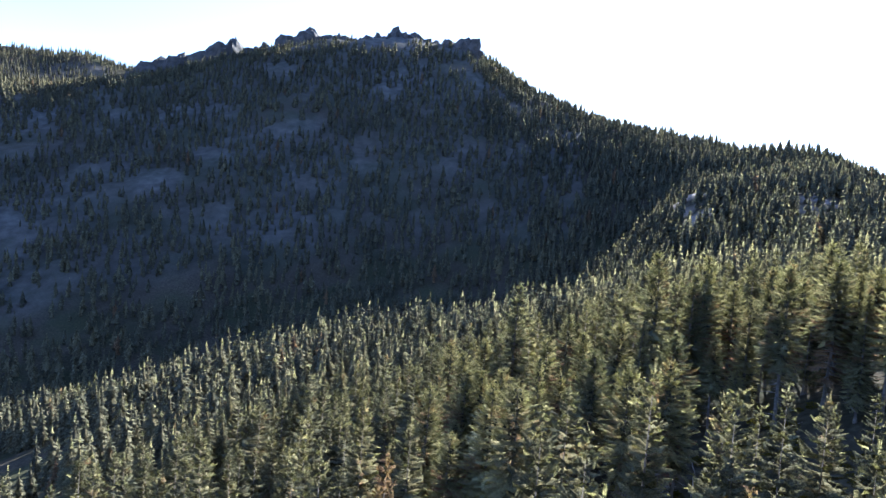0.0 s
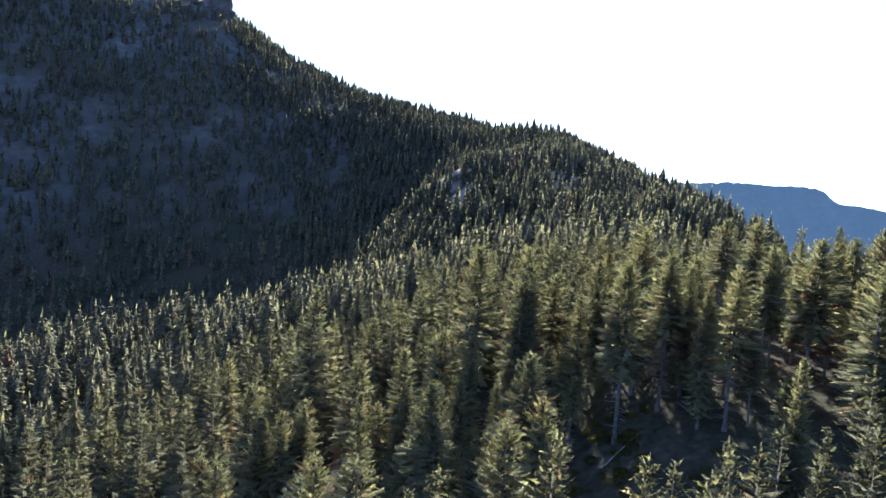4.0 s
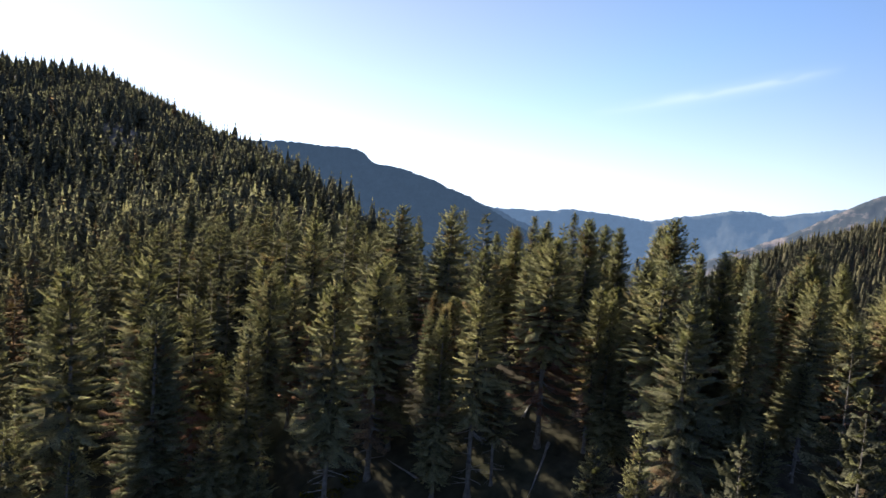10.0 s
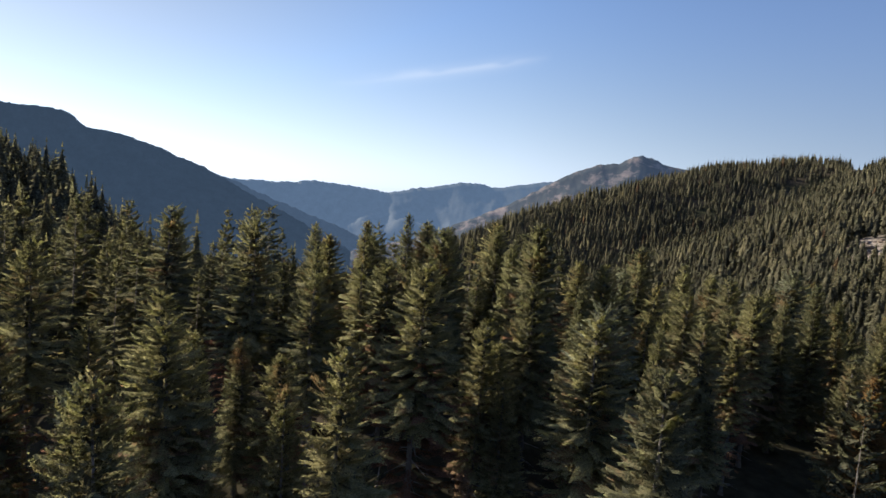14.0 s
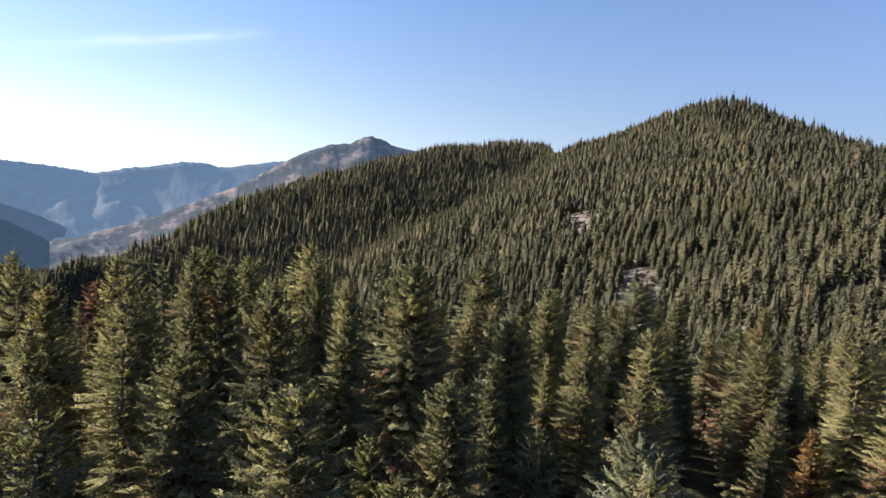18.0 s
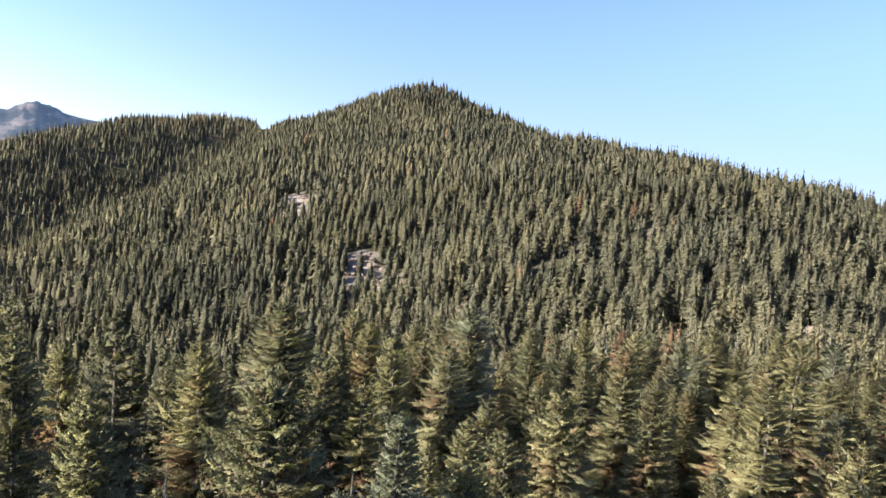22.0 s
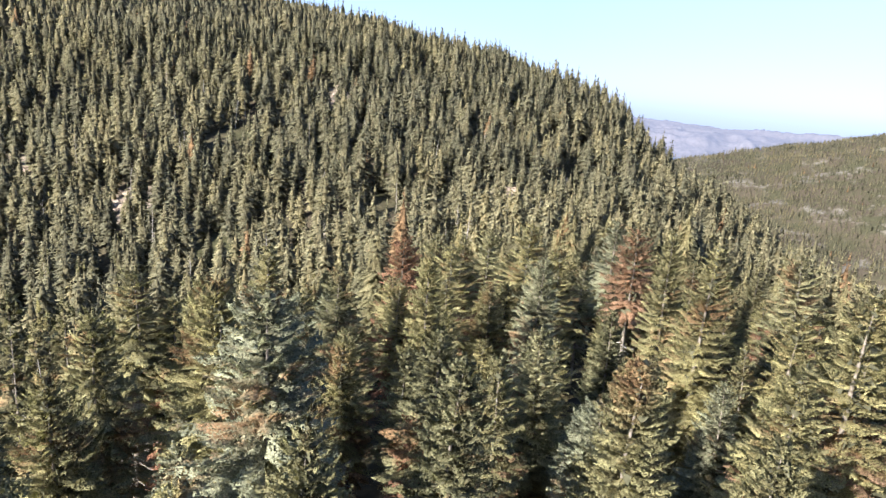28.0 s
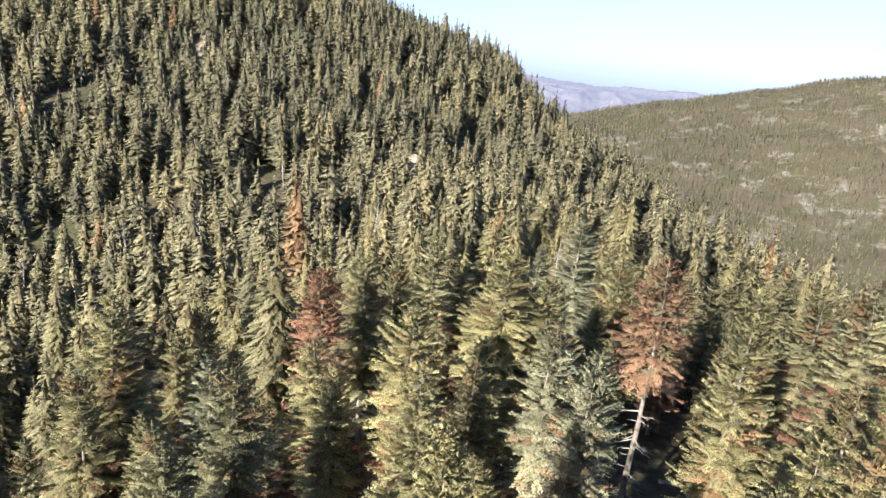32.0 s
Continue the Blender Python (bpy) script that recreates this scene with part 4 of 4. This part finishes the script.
# broken teeth along the big mountain's crest: bearing and rise in degrees
TEETH = [(-25, 9.2), (-23.6, 10.3), (-22.3, 10.4), (-21.2, 10.6), (-20, 11.4), (-19, 12.3), (-17.6, 11.8), (-16, 12.2), (-13.6, 13.3), (-12.6, 14.0), (-11, 13.6), (-8, 13.9), (-6.4, 14.2), (-5.1, 14.7), (-3, 14.2), (-0.5, 14.3), (1.2, 14.7), (2.6, 13.9), (4.0, 12.8)]
a = -24.8
while a < 1.4:
    e = float(np.interp(a, [q[0] for q in TEETH], [q[1] for q in TEETH])) + rr.uniform(-0.25, 0.28)
    wd = rr.uniform(22, 40) if a < -9 else rr.uniform(18, 30)
    d = (1505 if a < -12 else 1505 - (a + 12) * 17) + rr.uniform(-14, 10)
    px_, py_ = d * math.sin(radians(a)), d * math.cos(radians(a))
    top, tall = 40 + d * math.tan(radians(e)), rr.uniform(1.05, 1.5)
    ob = tagged(new("rock_outcrop", rr.choice(CRAGS)), "jagged dark rock tower on a mountain crest", "rock", "crags on the crest")
    ob.matrix_world = Matrix.LocRotScale((px_, py_, top - wd * tall * 0.95), Euler((rr.uniform(-0.25, 0.25), rr.uniform(-0.25, 0.25), rr.uniform(0, 6.28))), (wd * rr.uniform(0.8, 1.3), wd, wd * tall))
    a += rr.uniform(0.35, 0.85)

SNAGS = [mesh_of("trunk", *stem(230 + s, 19.4, 0.22, 7, 0.2), SILVER) for s in range(3)]
SNAG_ARMS = [mesh_of("dead_branchwork", *sticks(240 + s, 4, 18, 34, 1.5, -0.1), SILVER) for s in range(3)]
PLACES = [(91, 22), (98, 66), (72, 92), (137, -20), (112, -50), (124, 44), (60, 104), (101, 74), (150, -70), (133, -88)]
for k, (px_, py_) in enumerate(PLACES + [(rr.uniform(130, 400), rr.uniform(-260, -60)) for _ in range(48)]):
    gz_ = float(land(px_, py_)[0])
    hh = rr.uniform(13, 19)
    if k < len(PLACES):
        hh = min(hh, head_room(px_, py_) - gz_)
    snag = new("dead_tree")
    snag.matrix_world = Matrix.LocRotScale((px_, py_, gz_ - 0.2), Euler((rr.gauss(0, 0.03), rr.gauss(0, 0.03), rr.uniform(0, 6.28))), (hh / 20, hh / 20, hh / 20))
    part("trunk", SNAGS[k % 3], snag)
    tagged(part("dead_branchwork", SNAG_ARMS[k % 3], snag), kind="stuff")
    tagged(snag, "bare silver-grey dead tree standing among firs", "dead tree", "dead trees in the wood")

LOGS = [mesh_of("fallen_log", *stem(250 + s, 12, 0.2, 7, 0.1), SILVER) for s in range(3)]
for k in range(22):
    px_, py_ = (rr.uniform(25, 75), rr.uniform(62, 100)) if k < 15 else (rr.uniform(80, 120), rr.uniform(-20, 60))
    a, L = rr.uniform(0, 6.28), rr.uniform(0.4, 0.8)
    z0, z1 = land([px_, px_ - math.sin(a) * 12 * L], [py_, py_ + math.cos(a) * 12 * L])
    tilt = math.atan2(z1 - z0, 12 * L)
    ob = tagged(new("fallen_log", LOGS[k % 3]), "pale weathered fallen log on the forest floor", "log", "fallen logs")
    ob.matrix_world = Matrix.LocRotScale((px_, py_, z0 + 0.12), Euler((-(math.pi / 2 - tilt), 0, a)), (0.65, 0.65, L))


def bush(seed):
    r = np.random.default_rng(seed)
    tris = []
    for _ in range(260):
        a, e = r.uniform(0, 6.28), math.asin(r.uniform(0.02, 1))
        d = r.uniform(0.75, 1.05)
        p = np.array((math.cos(a) * math.cos(e) * d, math.sin(a) * math.cos(e) * d, math.sin(e) * d * 0.55))
        u = r.normal(size=3)
        v = r.normal(size=3)
        u, v = u / np.linalg.norm(u) * 0.13, v / np.linalg.norm(v) * 0.13
        tris.append((p - u, p + u, p + v))
    V = np.array(tris).reshape(-1, 3)
    return mesh_of("brush", V, np.arange(len(V)).reshape(-1, 3), BRUSH)


BUSHES = [bush(s) for s in range(5)]
for k in range(120):
    cx, cy, rad = OPENINGS[(0, 0, 2, 1, 0, 3)[k % 6]]
    a, d = rr.uniform(0, 6.28), rad * math.sqrt(rr.random())
    px_, py_ = cx + d * math.cos(a), cy + d * math.sin(a)
    sz = rr.uniform(0.5, 1.5)
    ob = tagged(new("shrub", BUSHES[k % 5]), "low mound of yellow-green brush in a clearing", "shrub", "shrubs in the clearing")
    ob.matrix_world = Matrix.LocRotScale((px_, py_, float(land(px_, py_)[0]) - 0.15), Euler((0, 0, rr.uniform(0, 6.28))), (sz * rr.uniform(0.9, 1.7), sz, sz * rr.uniform(0.8, 1.2)))


# ---- the distance: ranges far behind everything, their haze painted on as glow ----
def range_material(name, tint, haze_glow, rock=None):
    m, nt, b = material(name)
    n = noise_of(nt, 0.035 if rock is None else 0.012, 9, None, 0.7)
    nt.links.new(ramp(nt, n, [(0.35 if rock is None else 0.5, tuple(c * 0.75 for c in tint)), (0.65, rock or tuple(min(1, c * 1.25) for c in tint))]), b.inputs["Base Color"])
    # a bluish emission stands in for the haze of the air
    nt.links.new(ramp(nt, noise_of(nt, 0.02, 9, None, 0.75), [(0.35, tuple(c * 0.93 for c in haze_glow)), (0.65, tuple(c * 1.07 for c in haze_glow))]), b.inputs["Emission Color"])
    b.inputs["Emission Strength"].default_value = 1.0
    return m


def far_range(name, crest, dist, foot, mat, label, seed, spur=70, steep=1.0):
    """A mountain range: crest given by bearing and rise in degrees, with spurs running down towards us."""
    ox, oy, oz = A32 if crest[0][0] > 150 else A13
    a = np.arange(crest[0][0], crest[-1][0], 0.16)
    e = np.interp(a, [c[0] for c in crest], [c[1] for c in crest])
    rows = 40
    V = []
    for k in range(-3, rows):
        u = k / (rows - 1)
        d = dist - 900 * u
        x, y = ox + d * np.sin(np.radians(a)), oy + d * np.cos(np.radians(a))
        zc = oz + dist * np.tan(np.radians(e))
        zf = oz + d * math.tan(radians(foot))
        prof = 1 - min(1.0, u / steep) ** 0.85 if k >= 0 else 1 + u * 2
        along = np.radians(a) * dist + 140 * wave(x, y, 420, seed + 5) + 35 * wave(x, y, 130, seed + 6)
        out_ = np.full_like(a, 900 * u * 0.35)
        ridged = 1 - 2 * np.abs(wave(along, out_, 430, seed + 2)) + 0.4 * (1 - 2 * np.abs(wave(along, out_ * 2, 170, seed + 3))) + 0.15 * wave(x, y, 70, seed + 4)
        z = zf + (zc - zf) * prof + spur * min(1, 2.2 * abs(u)) * min(1, 3 * (1 - u)) * ridged + 6 * wave(x, y, 110, seed + 7) + 4 * wave(x, y, 45, seed + 8) + 5 * wave(x, y, 13, seed + 9)
        V.append(np.stack([x, y, z], 1))
    n = len(a)
    i = (np.arange(len(V) - 1)[:, None] * n + np.arange(n - 1)).ravel()
    F = np.stack([i, i + n, i + n + 1, i + 1], 1)
    me = mesh_of(name, np.concatenate(V), F, mat)
    return tagged(new(name, me), label, "backdrop", kind="structure")


far_range("backdrop_dark_range", [(28, 2.0), (36, 3.3), (41.6, 3.6), (45, 3.8), (48.1, 3.7), (50.9, 3.4), (52.2, 2.6), (53.6, 2.4), (57.5, 1.4), (60, 0.5), (62, -0.5), (66, -2.5), (69, -3.9), (71.3, -5.0), (75, -7), (80, -9.5)], 3300, -9, range_material("haze_glow_dark_forest", (0.022, 0.03, 0.033), (0.022, 0.036, 0.058)), "dark blue wooded mountain range with haze painted as glow", 40, 30, 0.62)
far_range("backdrop_second_slope", [(54, 1.5), (58, 0.6), (60.6, 0.1), (63.6, -0.9), (66.9, -2.1), (69.9, -3.2), (73.3, -4.5), (77, -6.2), (82, -9)], 3750, -10, range_material("haze_glow_slope_forest", (0.03, 0.036, 0.036), (0.036, 0.058, 0.095)), "blue-green wooded slope with valley haze painted as glow", 45, 40, 0.7)
far_range("backdrop_blue_range", [(52, 0.2), (60, -0.4), (66.2, -0.5), (69, -0.1), (72.5, -0.3), (75.9, -0.6), (78, -0.1), (80.3, 0.3), (82.4, 0.8), (85.5, 0.6), (88, 1.2), (91, 1.6), (100, 1.0)], 4250, -10, range_material("haze_glow_blue_forest", (0.027, 0.030, 0.029), (0.060, 0.096, 0.156)), "blue wooded mountain ranges with haze painted as glow", 50, 120)
far_range("backdrop_rocky_summit", [(73, -6.0), (78, -4.5), (82, -2.8), (86, -1.0), (89.6, 1.2), (91.5, 2.3), (93.5, 3.1), (95.3, 3.5), (96.2, 4.0), (97.0, 4.2), (98.0, 4.05), (98.9, 3.5), (101, 3.2), (104, 2.5), (108, 1)], 3200, -8, range_material("haze_glow_rock_and_wood", (0.035, 0.04, 0.038), (0.024, 0.036, 0.06), (0.20, 0.155, 0.135)), "brown-pink rocky summit with sparse trees, haze painted as glow", 80, 45)
far_range("backdrop_pale_range", [(160, -1.9), (168, -1.8), (172, -1.5), (177, -1.7), (182, -1.8), (188, -1.6), (193, -1.7), (200, -1.6)], 4600, -4.5, range_material("haze_glow_pale_hills", (0.09, 0.08, 0.083), (0.050, 0.066, 0.106)), "pale blue and pink mountains with far haze painted as glow", 60, 60)


# a thin streak of high cloud in the east
m = bpy.data.materials.new("thin_cloud")
m.use_nodes = True
nt = m.node_tree
nt.nodes.remove(nt.nodes["Principled BSDF"])
at = nt.nodes.new("ShaderNodeAttribute")
at.attribute_name = "veil"
# the cloud emits white itself, in place of sunlight falling on it
tr, em, mx = nt.nodes.new("ShaderNodeBsdfTransparent"), add(nt, "ShaderNodeEmission", Color=(1.0, 1.0, 1.0, 1), Strength=0.8), nt.nodes.new("ShaderNodeMixShader")
nt.links.new(at.outputs["Fac"], mx.inputs[0]), nt.links.new(tr.outputs[0], mx.inputs[1]), nt.links.new(em.outputs[0], mx.inputs[2])
nt.links.new(mx.outputs[0], nt.nodes["Material Output"].inputs[0])
ca, ce = np.meshgrid(np.linspace(68, 92, 120), np.linspace(-1, 1, 24))
mid = 8.75 + (ca - 74) * 0.2
el = mid + ce * 1.1
px3, py3, pz3 = 19 + 4600 * np.sin(np.radians(ca)), 71 + 4600 * np.cos(np.radians(ca)), 46 + 4600 * np.tan(np.radians(el))
along = np.clip((ca - 70) / 8, 0, 1) * np.clip((89 - ca) / 5, 0, 1)
fil = 0.5 + 0.5 * wave(ca.ravel() * 12, ce.ravel() * 30, 17, 71).reshape(ca.shape)
veil_at = 0.13 * along * np.exp(-((ce - 0.25 * (fil - 0.5)) / (0.12 + 0.2 * fil)) ** 2) * (0.5 + 0.5 * fil) + 0.06 * along * np.exp(-(ce / 0.6) ** 2)
n = ca.shape[1]
i = (np.arange(ca.shape[0] - 1)[:, None] * n + np.arange(n - 1)).ravel()
me = mesh_of("backdrop_cloud", np.stack([px3.ravel(), py3.ravel(), pz3.ravel()], 1), np.stack([i, i + 1, i + n + 1, i + n], 1), m, veil=np.clip(veil_at * (1 - np.abs(ce) ** 4), 0, 1).ravel())
tagged(new("backdrop_cloud", me), "thin white streak of high cloud", "cloud", kind="structure")
